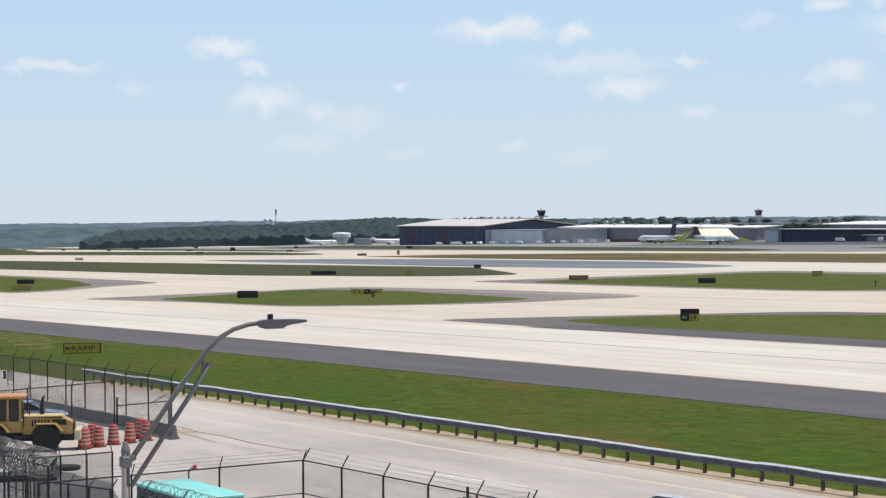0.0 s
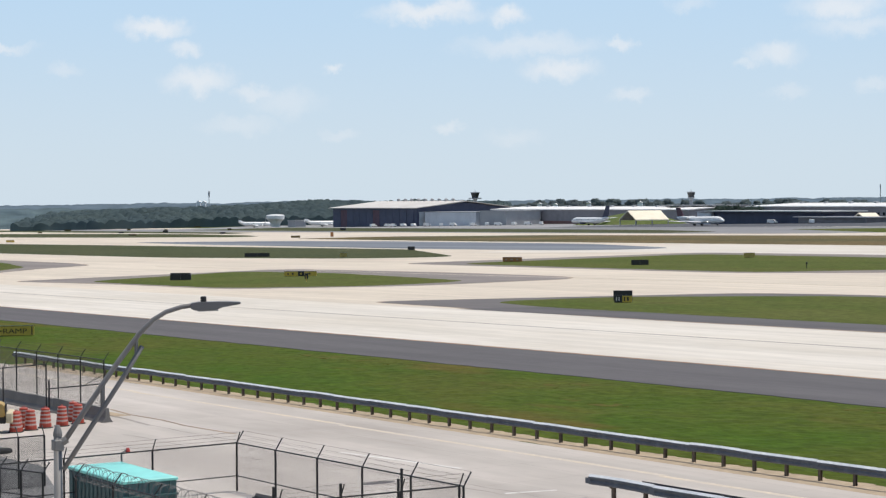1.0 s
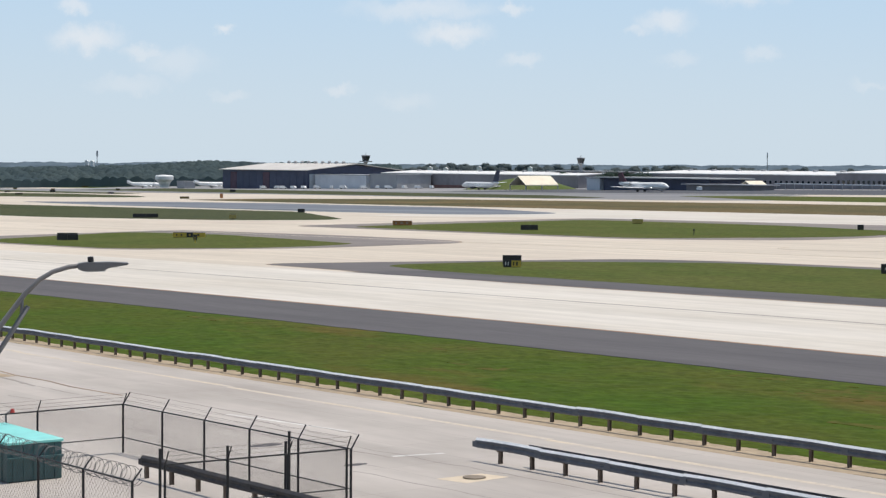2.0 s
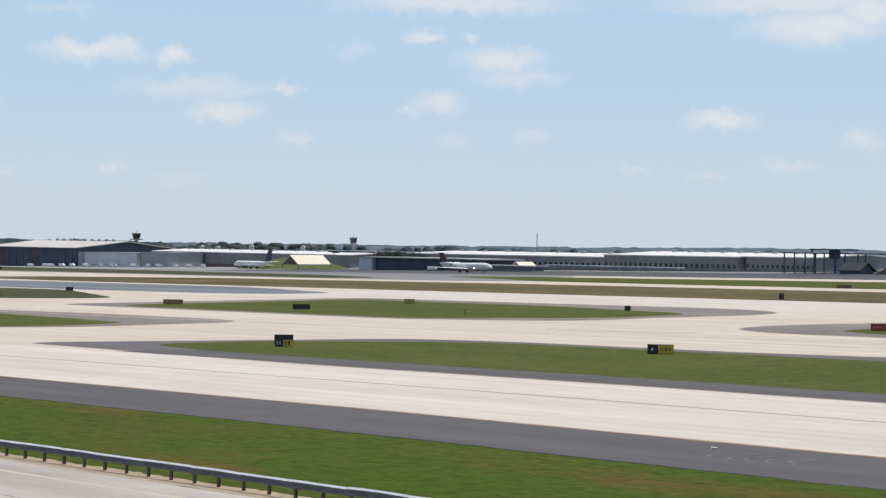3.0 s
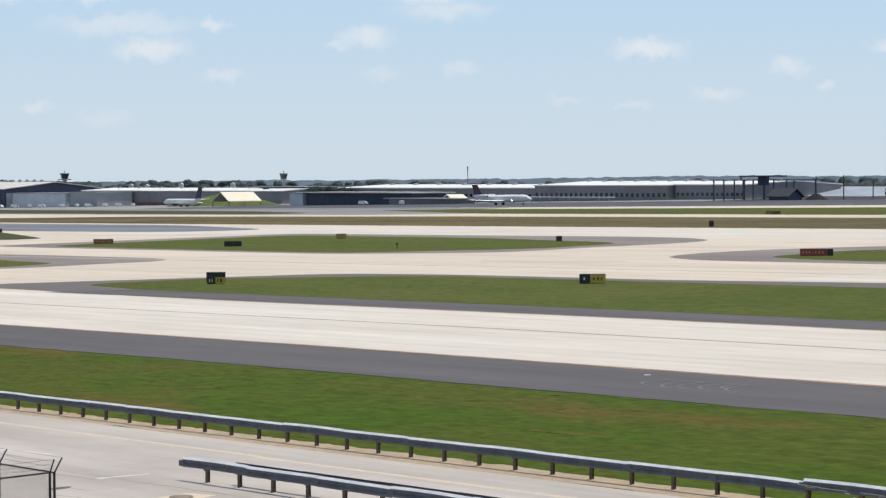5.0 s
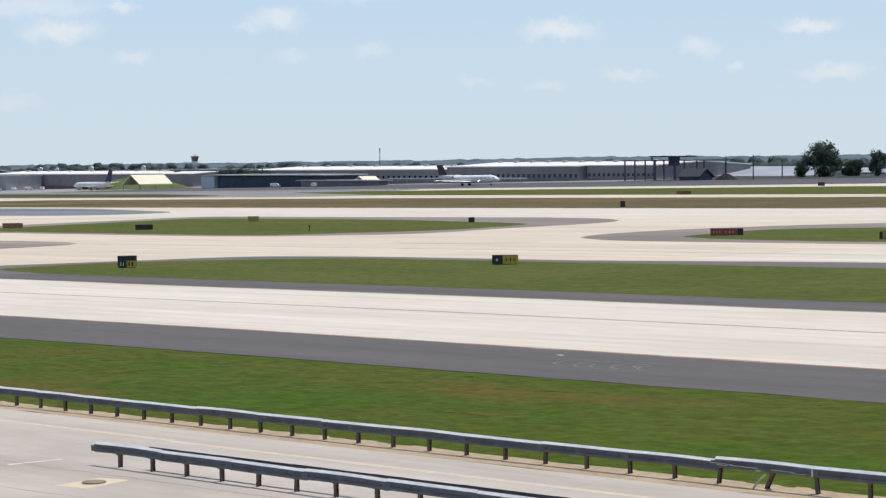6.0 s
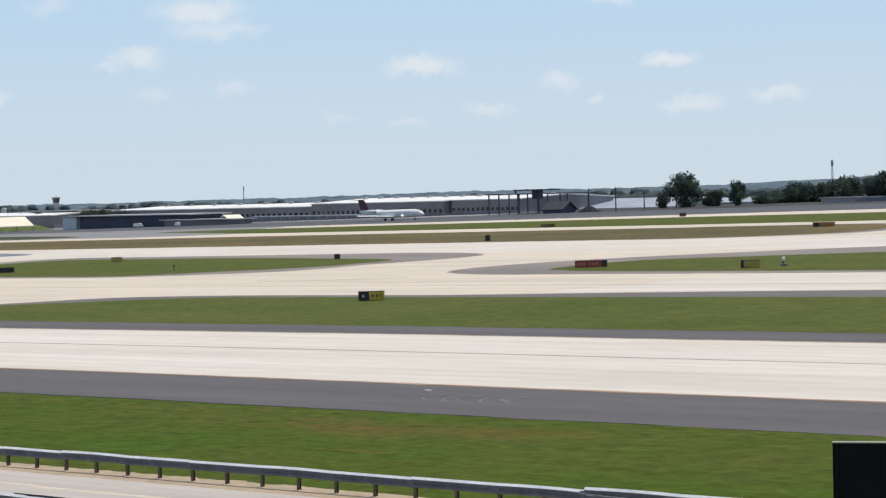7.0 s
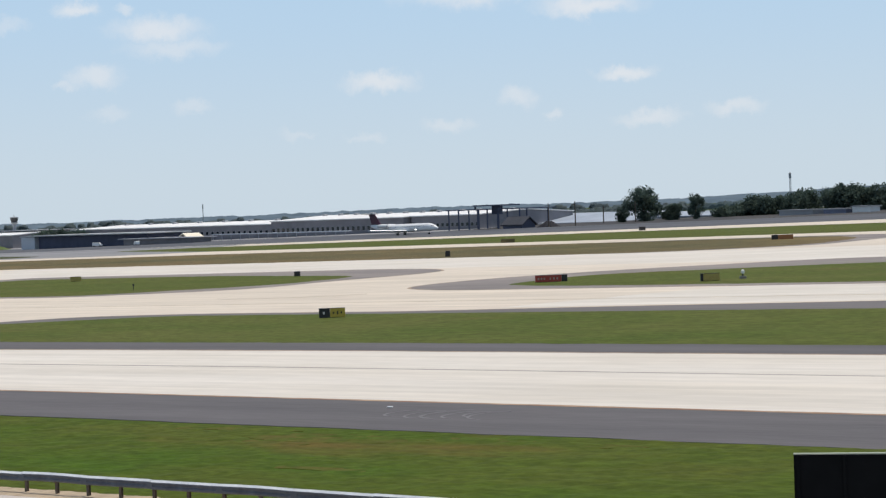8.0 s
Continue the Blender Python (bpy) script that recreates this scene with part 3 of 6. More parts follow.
def verge_turf():
    """The near grass strip as an uneven sward: soft hummocks and tussocks a few centimetres high."""
    x0, y0, nx, ny, step = -228.0, 54.2, 860, 84, 0.25
    verts, faces = [], []
    for j in range(ny + 1):
        for i in range(nx + 1):
            x, y = x0 + i * step, y0 + j * step
            rim = min(1.0, j / 3, (ny - j) / 3, i / 3, (nx - i) / 3)
            h = 0.030 + 0.040 * noise.noise((x * 0.22, y * 0.35, 1.0)) + 0.040 * noise.noise((x * 0.7, y * 0.7, 5.0)) + 0.045 * noise.noise((x * 1.5, y * 1.5, 9.0))
            verts.append((x, y, GX * x + GY * y + max(0.004, h) * rim - 0.004 * (rim < 0.01)))
    for j in range(ny):
        for i in range(nx):
            a = j * (nx + 1) + i
            faces.append((a, a + 1, a + nx + 2, a + nx + 1))
    me = bpy.data.meshes.new("verge_turf")
    me.from_pydata(verts, [], faces)
    me.materials.append(TURF)
    me.polygons.foreach_set("use_smooth", [True] * len(me.polygons))
    tagged(new("verge_turf", me), "uneven mown green grass strip beside the road", "grass", kind="stuff")


def outset(corners, d):
    """The same outline, d metres further out."""
    pts = [Vector(c) for c in corners]
    turn = sum(a.x * b.y - a.y * b.x for a, b in zip(pts, pts[1:] + pts[:1]))
    out = []
    for i, q in enumerate(pts):
        e = (q - pts[i - 1]).normalized()
        f = (pts[(i + 1) % len(pts)] - q).normalized()
        n = Vector((e.y + f.y, -e.x - f.x)).normalized() * (1 if turn > 0 else -1)
        out.append(q + n * d)
    return out


def island(name, margin, turf, radius, ragged, paving=None):
    sheet("edge_line", outset(margin, 0.55), 0.070, OUTLINE, "thin brown dirt line along the pavement edge", "edge", radius=radius, ragged=0.12)
    sheet("asphalt_margin", margin, 0.075, paving or MARGIN, "grey-brown asphalt margin round a grass island", "shoulder", radius=radius)
    sheet("grass_island", turf, 0.10, ISLAND, "mown green grass island between taxiways", "grass", radius=radius, ragged=ragged)


build_ground()
verge_turf()

# ---- guardrails ----
def beam_mesh(length, bow=0.0):
    """W-beam rail: folded section along x, 0.36 m high, with a real sheet thickness."""
    sec = [(0.0, 0.0), (0.03, 0.012), (0.08, 0.04), (0.08, 0.115), (0.045, 0.15), (0.045, 0.20), (0.08, 0.235), (0.08, 0.29), (0.076, 0.30), (0.0, 0.385)]
    loop = [(-y, z) for y, z in sec] + [(-y + 0.008, z) for y, z in sec[::-1]]
    bm = bmesh.new()
    rings = []
    for k in range(5):
        s = k / 4
        dz = bow * math.sin(math.pi * s)
        rings.append([bm.verts.new((length * s, y, z + dz)) for y, z in loop])
    n = len(loop)
    for q, w in zip(rings, rings[1:]):
        for i in range(n):
            bm.faces.new((q[i], w[i], w[(i + 1) % n], q[(i + 1) % n]))
    bm.faces.new(rings[0])
    bm.faces.new(rings[-1][::-1])
    bmesh.ops.recalc_face_normals(bm, faces=bm.faces)
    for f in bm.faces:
        f.material_index = 1 if f.normal.z > 0.5 and f.calc_center_median().z > 0.29 else 0      # upward faces get the lighter zinc, a painted sun highlight
    return bm


def post_mesh(h=0.80):
    bm = box(-0.05, 0.05, 0.0, 0.014, -0.2, h)
    add_box(bm, -0.05, 0.05, 0.136, 0.15, -0.2, h)
    add_box(bm, -0.008, 0.008, 0.014, 0.136, -0.2, h)
    add_box(bm, -0.05, 0.05, -0.09, 0.0, h - 0.32, h - 0.02)     # spacer block
    return bm


def guardrail(x0, y, count, label, pitch=1.905, back=False, lead=0.0, group="guardrails", lean=(), seed=1, steel=None):
    steel = steel or STEEL
    rnd = random.Random(seed)
    g = thing("guardrail", x0, y, 0, label, "guardrail", group)
    tilt = math.degrees(math.atan(GX))
    rail = part("rail", beam_mesh(pitch * 2 + 0.06), steel, g, "weathered galvanised rail")
    rail2 = part("rail", beam_mesh(pitch * 2 + 0.06, 0.025), steel, g)
    post = part("post", post_mesh(), POSTSTEEL, g)
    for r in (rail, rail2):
        r.data.materials.append(SUNRIM if steel is STEEL else steel)
    back_rail = part("back_rail", beam_mesh(pitch * 2 + 0.06), steel, g, "dark rear rail") if back else None
    cap = part("splice", box(-0.16, 0.16, -0.0785, -0.0755, 0.04, 0.255), steel, g)
    for i in range(count):
        x = pitch * i
        z = GX * x
        p = post if i == 0 else again(post)
        p.matrix_basis = pose(x, 0, z + rnd.uniform(-0.02, 0.02), 0, lean[i] if i < len(lean) else rnd.uniform(-1.5, 1.5), rnd.uniform(-4, 4))
        if i % 2 == 0:
            src = rail if (i // 2) % 3 else rail2
            r = src if i == (0 if src is rail2 else 2) else again(src)
            wob = rnd.uniform(-0.013, 0.013)
            r.matrix_basis = pose(x - lead, -0.095, z + 0.475 + wob, rnd.uniform(-1.5, 1.5), -tilt + rnd.uniform(-0.25, 0.25), 0)
            c = cap if i == 0 else again(cap)
            c.matrix_basis = pose(x - lead, -0.1, z + 0.475 + wob, 0, -tilt, 0)
            if back and i >= 2:
                b = back_rail if i == 2 else again(back_rail)
                b.matrix_basis = pose(x - 2.4 + pitch * 2, 0.30 + 0.02 * i, z + 0.49, 0, tilt, 180)
    return g


guardrail(-144.435, 53.7, 56, "long galvanised steel guardrail beside the concrete road", seed=3)
damaged = guardrail(-37.85, 53.7, 20, "galvanised guardrail with a buckled post and scraped rail", lean=(8, 26, -6), seed=5)
damaged.location.z += 0.07
part("buckled_strut", tube([(1.55, -0.25, -0.05), (1.75, -0.2, 0.25), (1.95, -0.12, 0.45)], 0.035, 6), LINEWHITE, damaged, "bent pale strut of the hit post")
for x0, x1, z0, z1 in ((0.6, 1.7, 0.62, 0.645), (-0.2, 0.7, 0.645, 0.665), (0.1, 0.5, 0.60, 0.62), (2.2, 3.1, 0.63, 0.65), (2.9, 3.5, 0.60, 0.615), (3.72, 3.78, 0.56, 0.80), (1.62, 1.80, 0.54, 0.58)):
    part("scrape", box(x0, x1, -0.187, -0.178, z0, z1), LINEWHITE, damaged, "bare scraped streak")
guardrail(-58.0, 44.5, 18, "short double-sided guardrail standing on the lot", back=True, lead=1.25, seed=8)
guardrail(-63.3, 32.6, 7, "dark tarnished guardrail inside the fenced yard", seed=9, steel=mat("tarnished_rail_steel", (0.045, 0.045, 0.05), 0.7, 0.1, 0.2, 5, second=(0.075, 0.065, 0.06), patch=0.6))


# ---- chain-link fences ----
def chain_link(length, height, name, parent, step=0.16, r=0.003):
    """Woven wire as thin crossing strands."""
    bm = bmesh.new()
    n = int((length + height) / step)
    for k in range(n):
        for way in (1, -1):
            a = k * step - height
            x0, z0, x1, z1 = a, 0.0, a + height, height
            if x0 < 0:
                z0 -= x0
                x0 = 0.0
            if x1 > length:
                z1 -= x1 - length
                x1 = length
            if x1 - x0 < 0.02:
                continue
            if way < 0:
                x0, x1 = length - x0, length - x1
            vs = [bm.verts.new(p) for p in ((x0 - r, 0, z0), (x0 + r, 0, z0), (x1 + r, 0, z1), (x1 - r, 0, z1))]
            bm.faces.new(vs)
            ws = [bm.verts.new(p) for p in ((x0, -r, z0), (x0, r, z0), (x1, r, z1), (x1, -r, z1))]
            bm.faces.new(ws)
    ob = part(name, bm, MESHWIRE, parent, "dark woven wire mesh")
    ob["kind"] = "stuff"
    return ob


def fence(x, y, rz, bays, pitch, height, label, arm=0.45, arm_way=1, mid=0.0, wires=True, base=0.0, step=0.2, gauge=0.003):
    f = thing("chain_link_fence", x, y, rz, label, "fence", "chain-link fences", dz=base)
    c, s = math.cos(radians(rz)), math.sin(radians(rz))
    drop = (GX * c + GY * s)
    post = part("post", tube([(0, 0, -0.1), (0, 0, height)], 0.042, 8), BLACKSTEEL, f)
    armp = part("barb_arm", tube([(0, 0, height - 0.02), (0.0, arm_way * 0.3, height + arm)], 0.024, 6), BLACKSTEEL, f)
    mesh = chain_link(pitch, height, "wire_mesh", f, step, gauge)
    for i in range(bays + 1):
        u = i * pitch
        p = post if i == 0 else again(post)
        a = armp if i == 0 else again(armp)
        p.matrix_basis = pose(u, 0, drop * u)
        a.matrix_basis = pose(u, 0, drop * u)
        if i < bays:
            m = mesh if i == 0 else again(mesh)
            m.matrix_basis = pose(u, 0, drop * u)
    length = bays * pitch
    part("top_rail", tube([(0, 0, height), (length, 0, height + drop * length)], 0.028, 8), BLACKSTEEL, f)
    if mid:
        part("mid_rail", tube([(0, 0, mid), (length, 0, mid + drop * length)], 0.022, 6), BLACKSTEEL, f)
    if wires:
        for k in range(3):
            h = arm * (k + 1) / 3
            part("barbed_wire", tube([(0, arm_way * 0.1 * (k + 1), height + h), (length, arm_way * 0.1 * (k + 1), height + h + drop * length)], 0.004, 4), MESHWIRE, f)
    return f


def razor_coil(parent, length, z, r=0.36, turns=None, y=0.0, drop=0.0, gauge=0.012):
    """Flattened helix of razor wire lying along a fence top."""
    turns = turns or int(length / 0.28)
    pts = []
    rnd = random.Random(4)
    for k in range(turns * 12):
        a = k * math.tau / 12
        u = length * k / (turns * 12)
        rr = r * (1 + 0.12 * noise.noise((u * 1.3, 2.0, 5.0)))
        pts.append((u + 0.10 * math.sin(a * 0.5), y + rr * math.cos(a), z + drop * u + rr * 0.95 * math.sin(a)))
    bm = add_tube(bmesh.new(), pts, gauge, 4)
    ob = part("razor_wire", bm, WIRE, parent, "coil of galvanised razor wire")
    return ob


fence(-141.2, 42.6, 0, 12, 3.35, 3.12, "tall black chain-link fence behind a concrete barrier", mid=0.0, arm=0.42, wires=True, step=0.12, gauge=0.0045)
fence(-105.45, 41.0, -76, 3, 2.85, 2.75, "black post-and-rail fence beside the parked car", arm=0.35, wires=False, step=0.16, gauge=0.004)
bar = thing("swing_gate", -100.55, 39.25, 0, "black swing bar gate at the end of the tall fence", "gate")
part("post", tube([(0, 0, -0.1), (0, 0, 2.25)], 0.055, 8), BLACKSTEEL, bar)
part("bar", tube([(0.1, -0.15, 1.8), (-0.42, 3.2, 1.86)], 0.035, 6), BLACKSTEEL, bar)
part("brace", tube([(-0.25, 2.1, 1.85), (-0.40, 3.1, 2.25)], 0.02, 6), BLACKSTEEL, bar)
fence(-69.8, 35.0, 0, 5, 3.26, 1.92, "black chain-link yard fence with barb arms", mid=0.62, step=0.11, gauge=0.0028)
fence(-69.8, 35.0, -90, 3, 3.6, 1.92, "black chain-link yard fence along the container", mid=0.62, step=0.11, gauge=0.0028)
fence(-53.6, 34.9, -96, 3, 2.1, 1.92, "black chain-link end fence of the yard", mid=0.62, step=0.11, gauge=0.0028)
for x, y, h in ((-55.4, 31.5, 2.1), (-55.1, 33.5, 2.1), (-56.2, 34.3, 2.25), (-56.8, 29.8, 2.0)):
    post = thing("gate_post", x, y, 0, "black steel gate post inside the yard", "post", "yard gate posts")
    part("shaft", tube([(0, 0, -0.2), (0, 0, h)], 0.05, 8), BLACKSTEEL, post)
    part("cap", lathe([(0.058, h), (0.058, h + 0.03), (0.02, h + 0.05)], 8), BLACKSTEEL, post)
rz1 = fence(-61.5, 24.9, 0, 4, 3.1, 2.4, "black fence topped with a coil of razor wire", arm=0.35, wires=False)
razor_coil(rz1, 12.4, 2.52, 0.30, y=0.1, drop=GX, gauge=0.008)
fence(-76.45, 26.3, 89, 3, 1.1, 2.1, "narrow black gate fence with dense mesh in the yard", arm=0.4, wires=False, step=0.08, gauge=0.008)
fence(-71.2, 23.5, 14.6, 5, 1.28, 2.1, "black yard fence with mid rails before the razor wire", arm=0.35, wires=True, mid=1.25, step=0.1, gauge=0.005)
rz3 = fence(-70.0, 22.2, 0, 3, 2.3, 3.3, "black fence with a dense razor wire coil", arm=0.3, wires=False, mid=1.7)
razor_coil(rz3, 6.8, 3.45, 0.46, turns=46, y=0.05, drop=GX)
razor_coil(rz3, 6.6, 3.25, 0.40, turns=34, y=-0.1, drop=GX)


def picket_gate(x, y, width, height, label):
    """Black steel gate of upright pickets between two rails, with a pale sill board."""
    t = thing("metal_gate", x, y, 0, label, "gate")
    part("top_rail", tube([(0, 0, height), (width, 0, height + GX * width)], 0.03, 6), BLACKSTEEL, t)
    part("bottom_rail", tube([(0, 0, 0.55), (width, 0, 0.55 + GX * width)], 0.03, 6), BLACKSTEEL, t)
    pk = part("picket", tube([(0, 0, -0.1), (0, 0, height + 0.25)], 0.032, 6), BLACKSTEEL, t)
    n = int(width / 0.85)
    for k in range(n + 1):
        o = pk if k == 0 else again(pk)
        o.matrix_basis = pose(width * k / n, 0, GX * width * k / n)
    return t


picket_gate(-66.5, 20.6, 8.4, 1.9, "black steel picket gate before the razor wire")
picket_gate(-80.5, 26.6, 3.6, 1.35, "black steel picket gate behind the razor wire")


def twin_signpost(x, y, top):
    """Two narrow boards side by side on a slim post by the road."""
    t = thing("signpost", x, y, 58, "slim signpost with a black and a pale board", "signpost")
    part("post", tube([(0, 0, -0.2), (0, 0, top)], 0.035, 8), BLACKSTEEL, t)
    part("board", box(-0.34, -0.12, -0.05, -0.03, top - 0.6, top - 0.02, 0.006), BLACKSIGN, t, "narrow black board")
    part("pale_board", box(0.06, 0.36, -0.05, -0.03, top - 0.75, top, 0.006), LINEWHITE, t, "pale weathered board")


twin_signpost(-142.6, 47.1, 1.16)


def jersey_barrier(x0, x1, y):
    n = int((x1 - x0) / 3.8)
    prof = [(-0.30, 0), (0.30, 0), (0.30, 0.08), (0.13, 0.33), (0.08, 0.82), (-0.08, 0.82), (-0.13, 0.33), (-0.30, 0.08)]
    bm = prism(prof, 0.0, 3.75)
    src = None
    for k in range(n):
        x = x0 + 3.8 * k
        if src is None:
            src = link_mesh("concrete_barrier", bm, mat("barrier_concrete", (0.20, 0.19, 0.178), 0.9, 0, 0.12, 3, 0.3, second=(0.145, 0.138, 0.13), patch=0.9))
            tagged(src, "grey weathered precast concrete barrier", "barrier", "barriers in a row")
            src.matrix_basis = pose(x, y, gz(x, y), 0, 0, -90)
            ob = src
        else:
            ob = copy_thing(src, pose(x, y, gz(x, y), 0, 0, -90))


jersey_barrier(-139.7, -97.8, 41.5)


# ---- street lamp ----
def street_lamp():
    """Tapered pole with a bent twin-tube arm and a flat lamp head, standing 9 m tall."""
    bx, by = -27.9, 11.02
    lamp = thing("street_lamp", bx, by, 0, "weathered grey steel street lamp with a bent arm", "street lamp")
    base = gz(bx, by)
    top = 7.55 - base
    pole = part("pole", tube([(0, 0, -0.3), (0, 0, top - 0.15)], [0.085, 0.062], 14), LAMPSTEEL, lamp)
    smooth(pole)
    part("cap", lathe([(0.068, top - 0.15), (0.07, top - 0.1), (0.05, top - 0.03), (0.03, top + 0.02)], 12), LAMPSTEEL, lamp)
    d = Vector((1.08, 2.43, 0)).normalized()       # the way the arm points

    def at(s, z):
        return (d.x * s, d.y * s, z - base)
    part("bracket", add_box(tube([at(0.0, 7.28), at(0.14, 7.36)], 0.06, 8), -0.075, 0.075, -0.075, 0.075, top - 0.36, top - 0.2, 0.01), LAMPSTEEL, lamp)
    upper = [at(0.10, 7.33), at(0.45, 7.85), at(0.85, 8.43), at(1.22, 8.92), at(1.42, 9.12), at(1.62, 9.24), at(1.85, 9.31), at(2.05, 9.335)]
    smooth(part("arm", tube(upper, [0.042, 0.042, 0.041, 0.04, 0.038, 0.037, 0.036, 0.036], 10), LAMPSTEEL, lamp))
    smooth(part("brace", tube([at(0.08, 6.90), at(0.55, 7.62), at(0.98, 8.28), at(1.26, 8.73)], 0.038, 10), LAMPSTEEL, lamp))
    part("strut", tube([at(0.66, 8.15), at(0.66, 7.80)], 0.03, 6), LAMPSTEEL, lamp)
    part("strut", tube([at(1.17, 8.85), at(1.17, 8.58)], 0.03, 6), LAMPSTEEL, lamp)
    rot = Matrix.Translation(at(2.0, 9.335)) @ Matrix.Rotation(math.atan2(d.y, d.x), 4, "Z") @ Matrix.Rotation(radians(-2), 4, "Y")
    head = prism([(-0.02, -0.05), (0.06, -0.085), (0.36, -0.085), (0.45, -0.05), (0.74, -0.012), (0.74, 0.012), (0.5, 0.035), (0.10, 0.045), (-0.02, 0.03)], -0.13, 0.13)
    bmesh.ops.bevel(head, geom=list(head.edges), offset=0.012, segments=2, affect="EDGES")
    h = part("lamp_head", head, LAMPSTEEL, lamp, "flat grey cobra lamp head")
    h.matrix_basis = rot
    lens = part("lens", box(0.08, 0.40, -0.10, 0.10, -0.10, -0.083, 0.008), mat("clouded_lens", (0.42, 0.43, 0.44), 0.3), h, "clouded lens")
    cell = part("photocell", lathe([(0.045, 0.04), (0.045, 0.115), (0.03, 0.125)], 10), BLACKSIGN, h, "black photocell")
    cell.matrix_basis = pose(0.18, 0, 0)
    return lamp


street_lamp()


MATTBLACK = mat("matt_black_board", (0.009, 0.010, 0.011), 0.9, 0, 0.2, 3, spec=0.08)


def dark_panel():
    """Dark framed board on two posts, seen from behind."""
    a, b = Vector((-14.15, 26.45)), Vector((-12.0, 27.50))
    rz = math.degrees(math.atan2((b - a).y, (b - a).x))
    t = thing("sign_board", a.x, a.y, rz, "matt black sign board with thin pale trim on posts", "sign board")
    w = (b - a).length
    h0, h1 = 4.6 - gz(*a), 7.06 - gz(*a)
    part("panel", box(0.0, w, -0.04, 0.06, h0, h1 - 0.02), MATTBLACK, t)
    part("frame", box(0.0, w, -0.05, 0.07, h1 - 0.02, h1 - 0.004), mat("weathered_trim", (0.34, 0.37, 0.28), 0.6, 0.1), t, "thin pale top trim")
    for x in (0.04, 0.72, 1.42):
        part("batten", box(x, x + 0.05, -0.065, -0.04, h0, h1 - 0.03, 0.004), MATTBLACK, t)
    for x in (0.5, w - 0.5):
        part("post", tube([(x, 0.12, -0.3), (x, 0.12, h1 - 0.2)], 0.06, 10), LAMPSTEEL, t)


dark_panel()


# ---- airfield signs ----
RUSTSIGN = mat("faded_orange_sign", (0.36, 0.15, 0.05), 0.6, 0.0, 0.15, 3)


def sign(x, y, w, h, panels, label, yaw=42.0, legs=2, depth=0.3, glyphs=(), dz=0.0):
    """Airfield guidance sign: box panels side by side on short legs. panels: (share, material)."""
    s = thing("airfield_sign", x, y, yaw, label, "airfield sign", "airfield signs")
    s.matrix_basis = pose(x, y, GX * x + GY * y + 0.03, 0, 0, yaw)
    u = -w / 2
    foot = 0.06
    for share, m in panels:
        part("panel", box(u + 0.015, u + share * w - 0.015, -depth / 2, depth / 2, foot, foot + h, 0.025), m, s)
        u += share * w
    part("bottom_rail", box(-w / 2, w / 2, -depth / 2 - 0.02, depth / 2 + 0.02, foot - 0.05, foot - 0.004), BLACKSTEEL, s)
    part("top_rail", box(-w / 2, w / 2, -depth / 2 - 0.02, depth / 2 + 0.02, foot + h + 0.004, foot + h + 0.05), BLACKSTEEL, s)
    leg = part("leg", box(-0.05, 0.05, -0.05, 0.05, -0.14, foot - 0.05), BLACKSTEEL, s)
    for k in range(legs):
        q = leg if k == 0 else again(leg)
        q.matrix_basis = pose(-w / 2 + w * (k + 0.5) / legs, 0, 0)
    for gx, gw, g0, g1, m in glyphs:     # unreadable legends as plain bars
        part("legend", box(gx * w - w / 2, (gx + gw) * w - w / 2, -depth / 2 - 0.012, -depth / 2 - 0.002, foot + g0 * h, foot + g1 * h), m, s)
    return s


def ramp_sign():
    s = sign(-177.5, 65.9, 3.7, 0.85, [(1.0, YELLOW)], "yellow taxiway sign with black arrow and the word RAMP", yaw=66, legs=3)
    cu = bpy.data.curves.new("word", "FONT")
    cu.body, cu.size, cu.align_x, cu.extrude, cu.offset = "RAMP", 0.66, "CENTER", 0.004, 0.0
    tmp = bpy.data.objects.new("word", cu)
    scene.collection.objects.link(tmp)
    bpy.context.view_layer.update()
    me = bpy.data.meshes.new_from_object(tmp.evaluated_get(bpy.context.evaluated_depsgraph_get()))
    bpy.data.objects.remove(tmp)
    me.materials.append(LETTER)
    word = new("word", me)
    word.parent = s
    word.matrix_basis = pose(0.08, -0.175, 0.25, 90, 0, 0)
    word.scale = (1.32, 1, 1)
    arrow = bmesh.new()
    add_box(arrow, -1.42, -1.05, -0.172, -0.156, 0.44, 0.54)
    vs = [arrow.verts.new(p) for p in ((-1.62, -0.168, 0.49), (-1.36, -0.168, 0.30), (-1.36, -0.168, 0.68))]
    arrow.faces.new(vs)
    part("arrow", arrow, LETTER, s)
    for x in (-1.78, 1.6):
        part("border_bar", box(x, x + 0.09, -0.172, -0.156, 0.1, 0.88), LETTER, s)


ramp_sign()
FADEDWHITE = mat("faded_legend", (0.35, 0.25, 0.22), 0.6)
B, Yw, Rd = BLACKSIGN, YELLOW, REDSIGN
sign(-306.8, 143.5, 3.6, 0.85, [(0.5, B), (0.5, B)], "black airfield sign on a grass island", yaw=58, legs=3)
sign(-312.6, 146.2, 3.5, 0.95, [(1.0, B)], "black airfield sign standing behind another", yaw=58)
sign(-302.0, 164.0, 5.6, 0.75, [(0.42, Yw), (0.2, B), (0.38, Yw)], "long yellow and black airfield sign", yaw=58, legs=4, glyphs=[(0.10, 0.04, 0.3, 0.7, B), (0.24, 0.05, 0.3, 0.7, B), (0.49, 0.05, 0.3, 0.7, Yw), (0.75, 0.06, 0.3, 0.7, B)])
